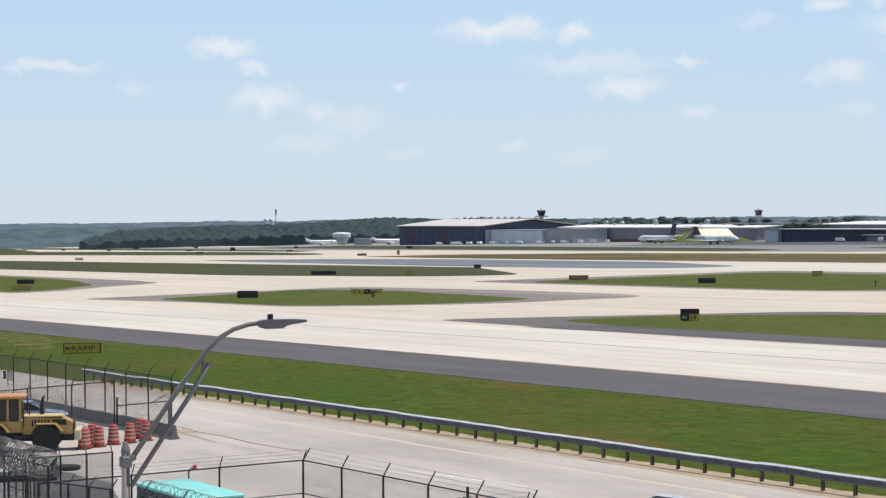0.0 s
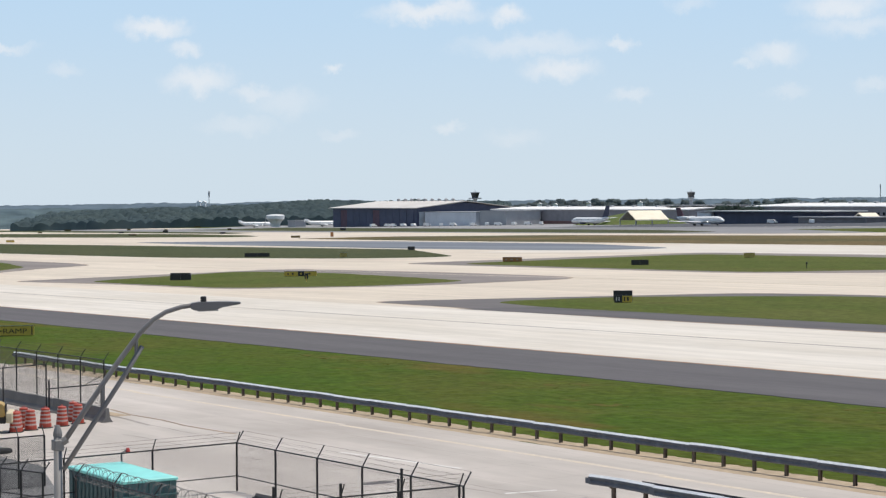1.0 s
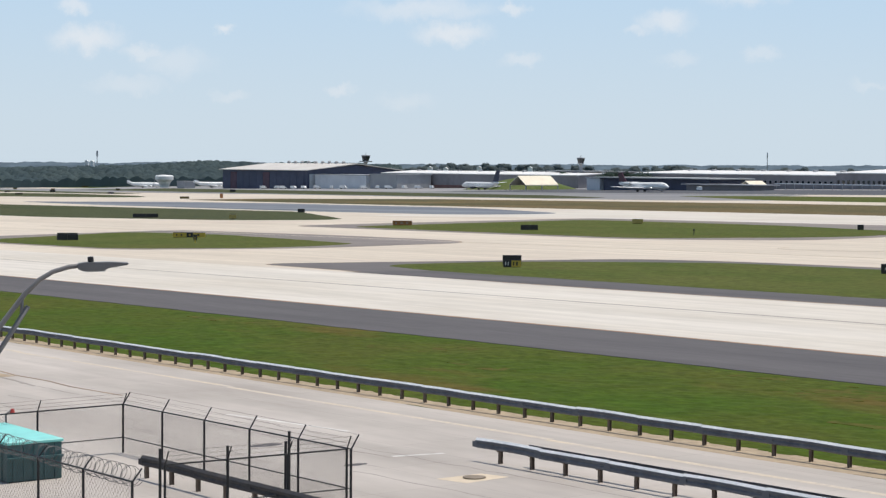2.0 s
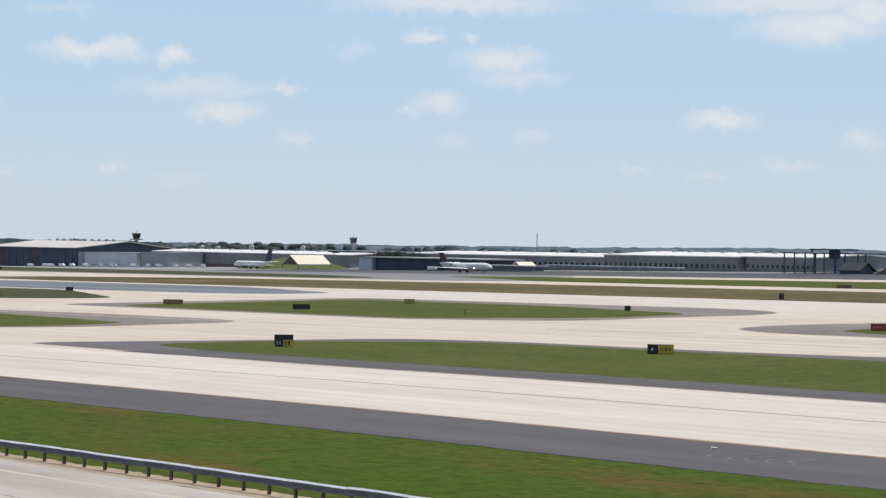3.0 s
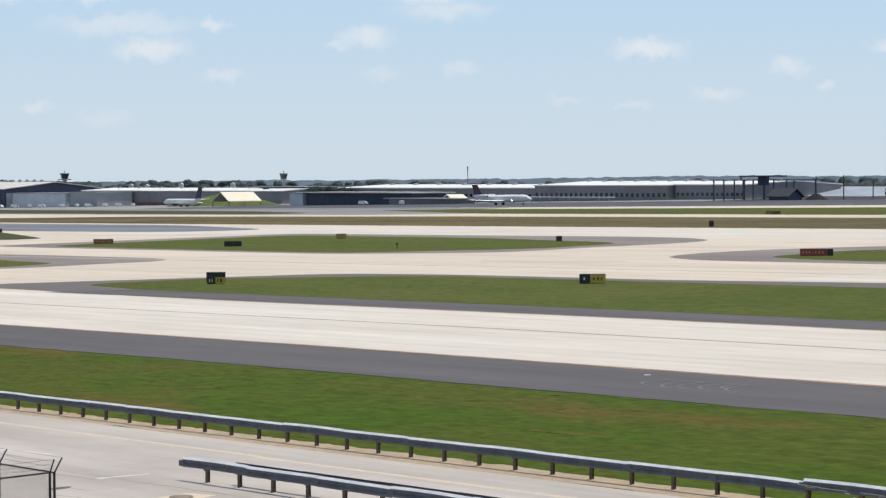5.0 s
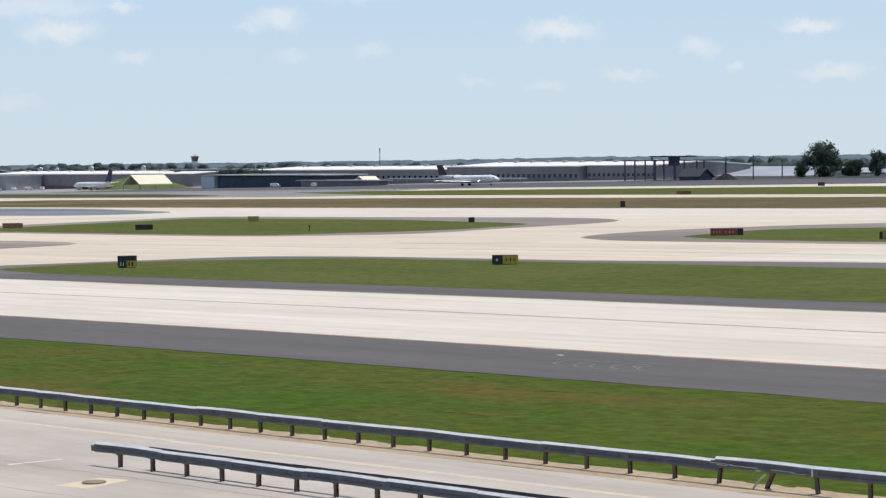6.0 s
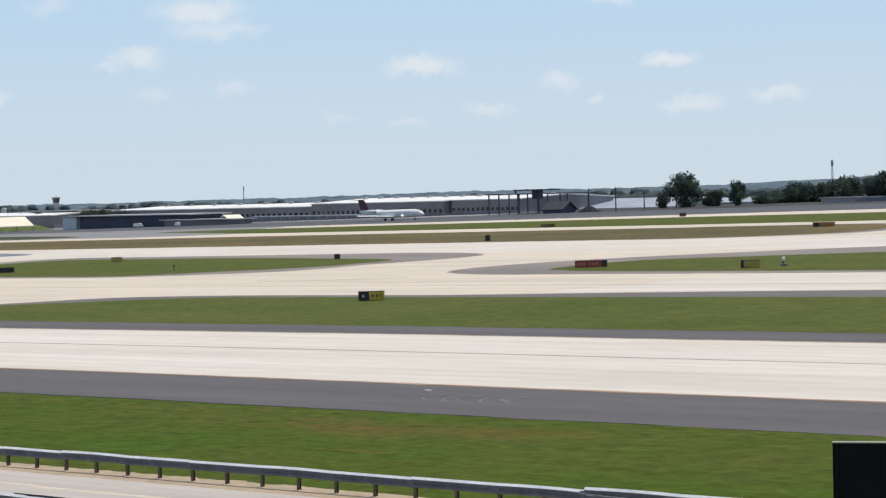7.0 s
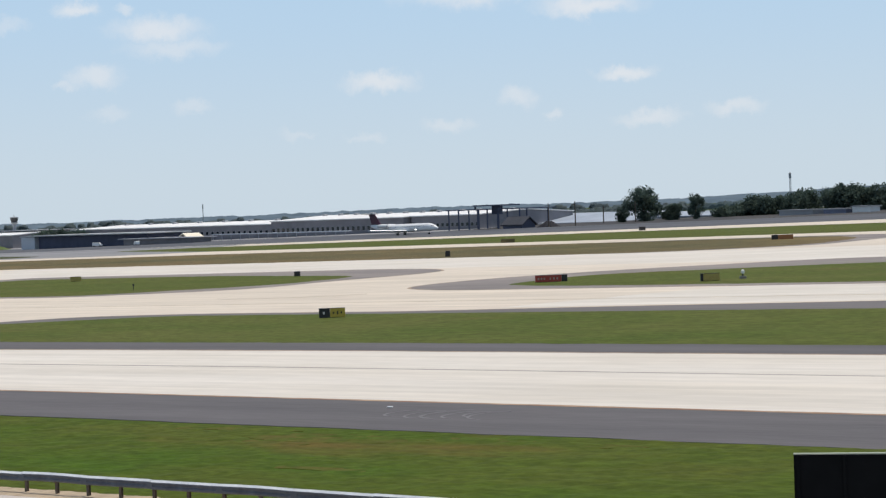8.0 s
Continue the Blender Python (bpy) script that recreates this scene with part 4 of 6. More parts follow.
sign(-176.4, 137.0, 2.0, 0.72, [(0.45, B), (0.55, Yw)], "black and yellow airfield sign on the grass", yaw=52, glyphs=[(0.1, 0.06, 0.25, 0.8, LINEWHITE), (0.25, 0.05, 0.25, 0.8, LINEWHITE), (0.55, 0.07, 0.2, 0.8, B), (0.72, 0.1, 0.2, 0.8, B)])
sign(-180.3, 140.0, 2.2, 1.05, [(1.0, B)], "black-backed airfield sign on the grass", yaw=52, dz=0.3)
sign(-332.9, 230.0, 4.0, 0.85, [(1.0, RUSTSIGN)], "faded orange-brown holding position sign", yaw=50, legs=3, glyphs=[(0.15, 0.08, 0.32, 0.66, FADEDWHITE), (0.4, 0.15, 0.32, 0.66, FADEDWHITE), (0.7, 0.1, 0.32, 0.66, FADEDWHITE)])
sign(-285.7, 225.8, 3.2, 0.85, [(0.5, B), (0.5, B)], "black airfield sign on a grass island", yaw=50, legs=3)
sign(-136.2, 155.1, 2.75, 0.9, [(0.42, B), (0.58, Yw)], "black and yellow airfield sign beside the taxiway", yaw=44, legs=3, glyphs=[(0.15, 0.07, 0.35, 0.65, LINEWHITE), (0.52, 0.06, 0.38, 0.62, B), (0.68, 0.05, 0.3, 0.7, B), (0.82, 0.05, 0.38, 0.62, B)])
sign(-237.0, 260.9, 1.1, 0.8, [(1.0, B)], "small black airfield sign", yaw=44)
sign(-267.3, 343.6, 1.1, 1.2, [(1.0, B)], "upright dark airfield marker board", yaw=44)
sign(-153.6, 220.1, 4.4, 0.85, [(0.82, Rd), (0.18, B)], "red and black holding position sign", yaw=40, legs=4, glyphs=[(0.08, 0.05, 0.32, 0.66, FADEDWHITE), (0.17, 0.05, 0.32, 0.66, FADEDWHITE), (0.26, 0.05, 0.32, 0.66, FADEDWHITE), (0.45, 0.04, 0.32, 0.66, FADEDWHITE), (0.55, 0.06, 0.32, 0.66, FADEDWHITE), (0.66, 0.05, 0.32, 0.66, FADEDWHITE)])
sign(-300.7, 265.5, 2.2, 0.85, [(1.0, TANSIGN)], "tan-yellow airfield sign on short legs", yaw=46)
sign(-125.2, 213.8, 2.4, 0.85, [(0.15, B), (0.85, TANSIGN)], "tan airfield sign with a black end", yaw=38)
sign(-452.0, 232.9, 6.4, 0.9, [(0.5, B), (0.5, B)], "long black airfield sign", yaw=60, legs=4)
sign(-468.0, 289.2, 2.0, 0.9, [(1.0, B)], "small black airfield sign", yaw=58)
sign(-421.2, 240.7, 1.7, 0.85, [(1.0, TANSIGN)], "small tan airfield sign", yaw=58)
sign(-410.5, 138.7, 4.4, 0.85, [(1.0, TANSIGN)], "dull yellow airfield sign", yaw=64, legs=3)
sign(-466.0, 158.6, 4.2, 0.95, [(1.0, B)], "black airfield sign standing behind another", yaw=64)
sign(-208.3, 387.4, 4.8, 0.9, [(0.3, B), (0.7, RUSTSIGN)], "black and orange-tan airfield sign by the runway", yaw=38, legs=3)
sign(-927.2, 342.8, 4.0, 1.0, [(1.0, TANSIGN)], "small tan sign far across the airfield", yaw=62)
sign(-345.8, 548.2, 2.2, 1.1, [(1.0, B)], "small black sign by the runway", yaw=38)


DULLSIGN = mat("weathered_olive_sign", (0.12, 0.095, 0.035), 0.7, 0.0, 0.2, 2)
for k, (x, y) in enumerate([(-1938, 659), (-1692, 611), (-2181, 819), (-2266, 861), (-1478, 571), (-1665, 669), (-1276, 552), (-1533, 670), (-1095, 481), (-1227, 563), (-1427, 655), (-1669, 798), (-1047, 517), (-1267, 631), (-787, 425), (-1050, 600)]):
    d = math.hypot(x, y) / 1000
    sign(x, y, (3.2, 2.4, 4.4)[k % 3] * (0.6 + 0.4 * d), 0.9 + 0.5 * (k % 2), [(1.0, DULLSIGN if k % 3 else B)], "small weathered sign far across the airfield", yaw=62)
sign(-789, 445, 1.4, 1.9, [(1.0, RUSTSIGN)], "upright orange marker board far across the airfield", yaw=58)
sign(-330.0, 452.0, 4.0, 0.9, [(1.0, DULLSIGN)], "weathered olive sign in the dry grass", yaw=40)


def marker_post(x, y, h, label):
    m = thing("marker_post", x, y, 0, label, "marker")
    m.matrix_basis = pose(x, y, GX * x + GY * y + 0.1)
    part("stem", lathe([(0.07, -0.12), (0.07, h * 0.55), (0.05, h * 0.6)], 8), BLACKSTEEL, m)
    part("head", lathe([(0.10, h * 0.6), (0.17, h * 0.72), (0.15, h * 0.95), (0.05, h)], 10), BLACKSIGN, m)


marker_post(-240.7, 224.9, 0.95, "small black marker post on a grass island")


def light_unit(x, y):
    """White obstruction light on a small box."""
    m = thing("beacon_unit", x, y, 40, "white beacon unit on a small box in the grass", "beacon")
    m.matrix_basis = pose(x, y, GX * x + GY * y + 0.1, 0, 0, 40)
    part("box", box(-0.4, 0.4, -0.25, 0.25, -0.1, 0.26, 0.03), LAMPSTEEL, m)
    part("stem", tube([(0, 0, 0.24), (0, 0, 0.6)], 0.1, 8), BLACKSTEEL, m)
    part("lamp", lathe([(0.10, 0.55), (0.22, 0.65), (0.22, 0.95), (0.08, 1.1)], 10), WHITEPAINT, m)


light_unit(-122.7, 217.6)


def windcone(x, y):
    m = thing("wind_marker", x, y, 30, "small black and yellow wind marker on a stand", "marker")
    m.matrix_basis = pose(x, y, GX * x + GY * y + 0.1, 0, 0, 30)
    part("stand", tube([(0, 0, -0.12), (0, 0, 0.9)], 0.09, 8), YELLOW, m)
    part("board", box(-0.32, 0.32, -0.06, 0.06, 0.35, 1.25, 0.03), BLACKSIGN, m)


windcone(-277.0, 151.5)

# ---- yard ----
def drum(x, y, rz):
    t = thing("traffic_drum", x, y, rz, "orange traffic drum with pale reflective bands", "traffic drum", "traffic drums")
    rows = [(0.32, 0.06), (0.315, 0.24), (0.295, 0.26), (0.29, 0.44), (0.275, 0.46), (0.27, 0.64), (0.255, 0.66), (0.25, 0.84), (0.235, 0.86), (0.23, 1.02), (0.17, 1.06)]
    part("body", lathe(rows, 16), ORANGE, t)
    for z0, z1, r in ((0.27, 0.36, 0.300), (0.47, 0.55, 0.280), (0.67, 0.75, 0.261), (0.87, 0.94, 0.242)):
        part("band", lathe([(r + 0.001, z0), (r + 0.004, z0 + 0.01), (r - 0.001, z1), (r - 0.004, z1)], 16), BAND, t)
    part("base", lathe([(0.40, 0.0), (0.40, 0.05), (0.30, 0.07)], 16), RUBBER, t)
    part("handle", tube([(-0.06, 0, 1.05), (-0.05, 0, 1.13), (0.05, 0, 1.13), (0.06, 0, 1.05)], 0.018, 6), ORANGE, t)
    return t


first = drum(-97.25, 36.2, 10)
for k, (x, y) in enumerate([(-96.9, 36.0), (-97.4, 37.0), (-97.9, 38.0), (-98.1, 39.0), (-98.6, 40.1), (-99.9, 40.35), (-98.9, 37.2)]):
    copy_thing(first, pose(x, y, gz(x, y), 0, 0, 37 * k))


def container():
    """Teal steel site container with ribbed sides and a slightly overhanging lid; the sides' shade is in their colour.
    """
    t = thing("site_container", -67.9, 29.3, 0, "teal steel site container with shade coloured into its sides", "container")
    L, W, Hc = 5.15, 2.2, 1.5
    part("body", box(-L / 2 + 0.05, L / 2 - 0.05, -W / 2 + 0.05, W / 2 - 0.05, 0.06, Hc - 0.12, 0.02), SHADETEAL, t)
    part("lid", box(-L / 2, L / 2, -W / 2, W / 2, Hc - 0.12, Hc, 0.025), TEAL, t)
    rib = part("rib", box(-0.04, 0.04, -W / 2 + 0.01, -W / 2 + 0.05, 0.08, Hc - 0.13), SHADETEAL, t)
    rib.matrix_basis = pose(-2.1, 0, 0)
    for k in range(1, 12):
        again(rib, -2.1 + 0.38 * k)
    side = part("side_rib", box(L / 2 - 0.05, L / 2 - 0.01, -0.04, 0.04, 0.08, Hc - 0.13), SHADETEAL, t)
    side.matrix_basis = pose(0, -0.8, 0)
    for k in range(1, 5):
        again(side, 0, -0.8 + 0.4 * k)
    part("ledge", box(L / 2 - 0.06, L / 2 + 0.10, -W / 2 + 0.04, W / 2 - 0.04, 0.86, 0.93), SHADETEAL, t)
    part("skid", add_box(box(-L / 2 + 0.2, L / 2 - 0.2, -W / 2 + 0.2, -W / 2 + 0.35, 0, 0.07), -L / 2 + 0.2, L / 2 - 0.2, W / 2 - 0.35, W / 2 - 0.2, 0, 0.07), BLACKSTEEL, t)


container()


def wheel(parent, x, y, r, w, rim_mat):
    tyre = part("wheel", lathe([(r * 0.55, -w / 2), (r * 0.9, -w / 2), (r, -w * 0.36), (r, w * 0.36), (r * 0.9, w / 2), (r * 0.55, w / 2)], 20), RUBBER, parent)
    tyre.matrix_basis = pose(x, y, r, 90, 0, 0)
    rim = part("rim", lathe([(r * 0.55, -w * 0.42), (r * 0.4, -w * 0.2), (r * 0.4, w * 0.2), (r * 0.55, w * 0.42)], 14), rim_mat, tyre)
    return tyre


def loader():
    """Articulated wheel loader: cab at the back, hood ahead, exhaust stack, lug tyres."""
    t = thing("wheel_loader", -98.5, 33.1, 66, "worn yellow wheel loader with an orange cab roof", "loader")
    hood = prism([(0.2, 0.9), (0.25, 1.82), (2.3, 1.72), (2.75, 1.5), (2.8, 0.9)], -0.65, 0.65)
    bmesh.ops.bevel(hood, geom=list(hood.edges), offset=0.05, segments=2, affect="EDGES")
    part("hood", hood, MACHINE, t)
    # top plate in a paler tan than the hood sides
    part("hood_top", box(0.25, 2.25, -0.66, 0.66, 1.80, 1.86, 0.01), mat("sunbleached_hood", (0.62, 0.47, 0.24), 0.6, 0, 0.15, 5), t, "pale hood top")
    part("vent_panel", box(1.75, 2.45, -0.672, -0.655, 1.38, 1.66), BLACKSIGN, t, "dark side vent")
    part("step", box(-0.1, 0.35, -1.05, -0.7, 0.75, 0.82), BLACKSTEEL, t)
    part("handrail", tube([(0.3, -0.7, 1.3), (0.3, -0.72, 2.3), (0.6, -0.72, 2.3), (0.6, -0.7, 1.9)], 0.025, 6), BLACKSTEEL, t)
    part("grille", box(2.79, 2.84, -0.5, 0.5, 1.05, 1.55), BLACKSIGN, t, "black radiator grille")
    for k in range(6):
        part("louvre", box(0.7 + 0.16 * k, 0.78 + 0.16 * k, -0.67, -0.652, 1.3, 1.65), BLACKSIGN, t)
    part("chassis", box(-1.9, 2.84, -0.5, 0.5, 0.55, 1.0, 0.04), BLACKSTEEL, t)
    part("cab", add_box(box(-1.35, 0.2, -0.7, 0.7, 1.0, 1.6, 0.04), -1.3, -1.2, -0.68, 0.68, 1.6, 2.75), MACHINE, t)
    part("cab_glass", box(-1.2, 0.12, -0.64, 0.64, 1.6, 2.7, 0.02), GLASS, t, "dark cab glazing")
    for x, y in ((-1.22, -0.66), (0.12, -0.66), (0.12, 0.66), (-0.5, -0.66)):
        part("cab_pillar", box(x - 0.05, x + 0.05, y - 0.05, y + 0.05, 1.55, 2.75), MACHINE, t)
    part("cab_roof", box(-1.5, 0.38, -0.82, 0.82, 2.74, 2.92, 0.05), mat("faded_orange_roof", (0.56, 0.25, 0.09), 0.5, 0, 0.12, 3), t, "faded orange roof")
    part("exhaust", tube([(1.15, 0.2, 1.7), (1.15, 0.2, 2.0), (1.15, 0.2, 2.4), (1.15, 0.2, 2.42), (1.22, 0.2, 2.72), (1.3, 0.2, 2.82)], [0.12, 0.12, 0.12, 0.08, 0.075, 0.07], 8), BLACKSTEEL, t, "black exhaust stack")
    for x in (-1.25, 1.45):
        for y in (-0.95, 0.95):
            wheel(t, x, y, 0.72, 0.5, MACHINE)
    for x in (-1.25, 1.45):
        for y0, y1 in ((-1.2, -0.7), (0.7, 1.2)):
            part("fender", prism([(x - 0.85, 1.1), (x - 0.5, 1.5), (x + 0.5, 1.5), (x + 0.85, 1.1), (x + 0.78, 1.06), (x + 0.46, 1.44), (x - 0.46, 1.44), (x - 0.78, 1.06)], y0, y1), MACHINE, t)
    part("counterweight", box(2.85, 3.2, -0.85, 0.85, 0.6, 1.15, 0.06), mat("pale_counterweight", (0.62, 0.52, 0.34), 0.6, 0, 0.15, 4), t)


loader()


def parked_car():
    t = thing("parked_car", -111.2, 37.8, 62, "silver-blue sedan parked behind the loader", "car")
    body = prism([(-2.25, 0.35), (-2.3, 0.75), (-2.2, 0.95), (-1.3, 1.0), (0.95, 0.98), (2.1, 0.82), (2.3, 0.62), (2.28, 0.35)], -0.88, 0.88)
    bmesh.ops.bevel(body, geom=list(body.edges), offset=0.07, segments=2, affect="EDGES")
    part("body", body, SILVER, t)
    roof = prism([(-1.75, 0.98), (-1.05, 1.4), (-0.3, 1.46), (0.35, 1.40), (1.15, 0.97)], -0.70, 0.70)
    bmesh.ops.bevel(roof, geom=list(roof.edges), offset=0.06, segments=2, affect="EDGES")
    part("glasshouse", roof, GLASS, t, "dark tinted glass")
    part("roof", box(-1.1, 0.35, -0.66, 0.66, 1.40, 1.47, 0.03), SILVER, t)
    for x in (-1.45, 1.45):
        for y in (-0.8, 0.8):
            wheel(t, x, y, 0.33, 0.22, BARE)
    for y in (-0.62, 0.62):
        part("headlight", box(2.16, 2.31, y - 0.18, y + 0.18, 0.58, 0.70, 0.02), WHITEPAINT, t)


parked_car()

def equipment_skid(x, y, rz):
    """Low dark steel skid with a bucket-like tray, added for the loader's shadow and underside."""
    t = thing("equipment_skid", x, y, rz, "low dark skid standing in for shade under the loader", "skid")
    part("frame", box(-1.6, 1.6, -0.8, 0.8, 0.0, 0.22, 0.02), BLACKSTEEL, t)
    part("tray", prism([(-1.4, 0.22), (-1.5, 0.85), (-1.35, 0.85), (-1.25, 0.3), (1.25, 0.3), (1.35, 0.85), (1.5, 0.85), (1.4, 0.22)], -0.75, 0.75), BLACKSTEEL, t)
    for x in (-1.0, 1.0):
        part("lifting_eye", tube([(x, -0.7, 0.8), (x, -0.7, 1.0), (x + 0.15, -0.7, 1.0), (x + 0.15, -0.7, 0.8)], 0.03, 6), BLACKSTEEL, t)


equipment_skid(-86.5, 29.2, 66)
# black tyre-shaped ring, added as the dark oval of a shadow
old_tyre = smooth(link_mesh("old_tyre", lathe([(0.34, 0.0), (0.58, 0.02), (0.64, 0.06), (0.64, 0.16), (0.58, 0.2), (0.34, 0.22)], 24), RUBBER))
old_tyre.matrix_basis = pose(-88.8, 32.15, gz(-88.8, 32.15) + 0.01)
tagged(old_tyre, "flat black ring in place of a shadow in the yard", "tyre")
# darker grey sheet over part of the yard floor
sheet("asphalt_patch", [(-89.5, 28.5), (-89.3, 31.6), (-82.7, 32.0), (-73.2, 28.9), (-70.0, 24.0), (-72, 20.0)], 0.04, mat("yard_asphalt", (0.19, 0.185, 0.18), 0.95, 0, 0.15, 2, second=(0.14, 0.137, 0.135), patch=1.5), "darker floor area of the fenced yard", "pavement", radius=0.6, ragged=0.15)

for x, y, rx, ry in ((-68.0, 40.4, 0.4, 0.8), (-61.3, 40.3, 0.32, 0.55)):
    sheet("tar_patch", [(x + rx * math.cos(k * 0.6), y + ry * math.sin(k * 0.6)) for k in range(10)], 0.036, ASPHALT, "dark repaired patch in the lot", "patch", ragged=0.1)
sheet("manhole_pad", [(-56.6, 40.6), (-55.1, 40.9), (-55.3, 42.9), (-56.6, 42.6)], 0.036, mat("yellowish_pad", (0.62, 0.515, 0.38), 0.9, 0, 0.1, 2), "yellowish concrete pad round a manhole", "pad")
mh = link_mesh("manhole_cover", lathe([(0.42, 0.0), (0.42, 0.02), (0.36, 0.03)], 20), mat("rusty_iron", (0.29, 0.235, 0.175), 0.8, 0.3, 0.2, 5))
mh.matrix_basis = pose(-55.9, 41.8, gz(-55.9, 41.8) + 0.036)
tagged(mh, "rusty iron manhole cover on a concrete pad", "manhole cover")


def seam(points, w, label):
    """A thin tar-filled crack that wanders over the lot."""
    left, right = [], []
    for k, (x, y) in enumerate(points):
        d = w * (0.6 + 0.5 * math.sin(k * 2.3))
        left.append((x, y + d))
        right.append((x, y - d))
    sheet("tar_seam", left + right[::-1], 0.04, SEAL, label, "crack")


rs = random.Random(12)
for x0, x1, y0, y1 in ((-97, -70, 42.6, 43.2), (-92, -60, 39.9, 40.6), (-88, -72, 37.8, 38.6), (-80, -62, 41.6, 42.4), (-86, -68, 43.9, 44.0), (-76, -60, 38.9, 37.9), (-66, -48, 42.9, 43.4), (-60, -42, 39.4, 39.9)):
    n = 16
    seam([(x0 + (x1 - x0) * k / n, y0 + (y1 - y0) * k / n + rs.uniform(-0.12, 0.12)) for k in range(n + 1)], rs.uniform(0.02, 0.045), "thin dark tar seam in the concrete lot")

riser = thing("vent_riser", -71.6, 30.9, 0, "grey vent pipe with a red cap behind the container", "pipe")
part("pipe", tube([(0, 0, -0.1), (0, 0, 1.7), (0, 0.2, 1.8)], 0.04, 8), LAMPSTEEL, riser)
part("red_cap", lathe([(0.08, 1.68), (0.10, 1.76), (0.06, 1.88)], 10), mat("red_cap_paint", (0.5, 0.04, 0.03), 0.5), riser, "red cap").matrix_basis = pose(0.0, 0.26, 0)


# ---- marks on the taxiways ----
def stripe(points, w, material, label, lift=0.095):
    """A painted or scuffed line of even width through ground points."""
    pts = [Vector(p) for p in points]
    left, right = [], []
    for i, p in enumerate(pts):
        d = (pts[min(i + 1, len(pts) - 1)] - pts[max(i - 1, 0)]).normalized()
        q = Vector((-d.y, d.x)) * w / 2
        left.append(p + q)
        right.append(p - q)
    sheet("ground_mark", left + right[::-1], lift, material, label, "road marking")


SCUFF = mat("pale_tyre_scuff", (0.155, 0.146, 0.147), 0.9, 0, 0.1, 2, second=(0.145, 0.137, 0.138), patch=0.8)
for cx, cy, r in ((-64.6, 81.4, 1.5), (-64.0, 81.3, 1.1), (-63.2, 81.7, 1.9), (-62.4, 81.6, 1.4), (-61.8, 82.0, 1.0), (-66.4, 81.6, 1.3), (-60.6, 81.8, 1.6)):
    stripe([(cx + r * math.cos(1.9 + a * 0.36), cy + r * 1.15 * math.sin(1.9 + a * 0.36)) for a in range(9)], 0.16, SCUFF, "pale curved tyre scuff on the asphalt")
stripe([(-178 - 15 * math.cos(k * 0.32), 203.5 - 11 * math.sin(k * 0.32 + 0.5)) for k in range(8)], 0.4, LINEYELLOW, "faded yellow taxi guide line")
stripe([(-400 + 20 * k, 181.0) for k in range(26)], 0.45, LINEYELLOW, "faded yellow taxiway centre line")
lit = link_mesh("litter", box(-0.16, 0.16, -0.1, 0.1, 0, 0.06, 0.015), WHITEPAINT)
lit.matrix_basis = pose(-69.6, 83.8, gz(-69.6, 83.8) + 0.03, 0, 0, 20)
tagged(lit, "scrap of white litter lying on the asphalt", "litter")


for pts, w, m in (([(-104.5, 44.5), (-101, 44.1), (-97, 44.2), (-93.5, 43.9), (-88, 44.1)], 0.18, OUTLINE), ([(-103.5, 43.2), (-99, 43.0), (-95, 42.6)], 0.2, SEAL), ([(-106.5, 43.8), (-103, 43.4), (-100.5, 43.5)], 0.9, SAND)):
    stripe(pts, w, m, "dirt washed along the joints of the concrete lot", 0.046)


# ---- the parking garage that the camera stands in ----
def garage():
    """Open concrete deck behind the camera; only its bulk matters for light."""
    con = mat("garage_concrete", (0.34, 0.33, 0.31), 0.9, 0, 0.12, 0.6, second=(0.27, 0.26, 0.245), patch=4)
    t = thing("parking_garage", 0, 0, 0, "grey open concrete parking garage", "garage", z=0.0)
    for z in (3.0, 6.15, 9.3, 12.45, 15.6):
        part("deck", box(-12, 80, -60, 0.7, z - 0.45, z), con, t)
    for z in (3.0, 6.15, 12.45, 15.6):
        part("parapet", box(-12, 80, 0.45, 0.68, z, z + 1.0), con, t)
    for z in (3.0, 6.15, 9.3, 12.45, 15.6):
        part("side_parapet", box(-12, -11.75, -60, -3.0, z, z + 1.0), con, t)
    col = part("column", box(-0.35, 0.35, -0.35, 0.35, -2.0, 15.2), con, t)
    first_col = True
    for x in (-11.2, 7, 18, 30, 42, 54, 66, 79):
        for y in (-0.3, -20, -40, -59):
            o = col if first_col else again(col)
            o.matrix_basis = pose(x, y, 0)
            first_col = False
    part("core_wall", box(10, 70, -45, -44.6, -1, 15.2), con, t)


garage()


BARESOIL = mat("bare_turf_soil", (0.105, 0.086, 0.024), 0.95, 0, 0.3, 1.2, second=(0.066, 0.084, 0.014), patch=1.5, spec=0.05)
for x, y, rx, ry in ((-100, 69.4, 3.6, 1.3), (-96, 72.4, 3.0, 0.7), (-74, 73.6, 7.0, 0.7), (-64, 71.6, 5.5, 1.5), (-66, 69.4, 3.0, 0.8), (-52, 72.6, 6.0, 0.8), (-126, 73.0, 8.0, 0.9), (-88, 66.0, 3.5, 0.6), (-57, 63.0, 4.0, 0.5)):
    sheet("bare_patch", [(x + rx * math.cos(k * math.tau / 14), y + ry * math.sin(k * math.tau / 14)) for k in range(14)], 0.066, BARESOIL, "thin brown worn patch in the turf", "soil", ragged=0.7)
sheet("bare_patch", [(-226, 70.5), (-205, 67.5), (-190, 64.0), (-184, 64.5), (-190, 68.0), (-200, 71.0), (-214, 74.6), (-226, 75.0)], 0.075, mat("dry_straw_soil", (0.150, 0.125, 0.052), 0.95, 0, 0.25, 0.8, second=(0.095, 0.098, 0.030), patch=3.0, spec=0.05, detail=6.0), "pale sandy ground where the turf has worn away", "soil", radius=2, ragged=0.6)


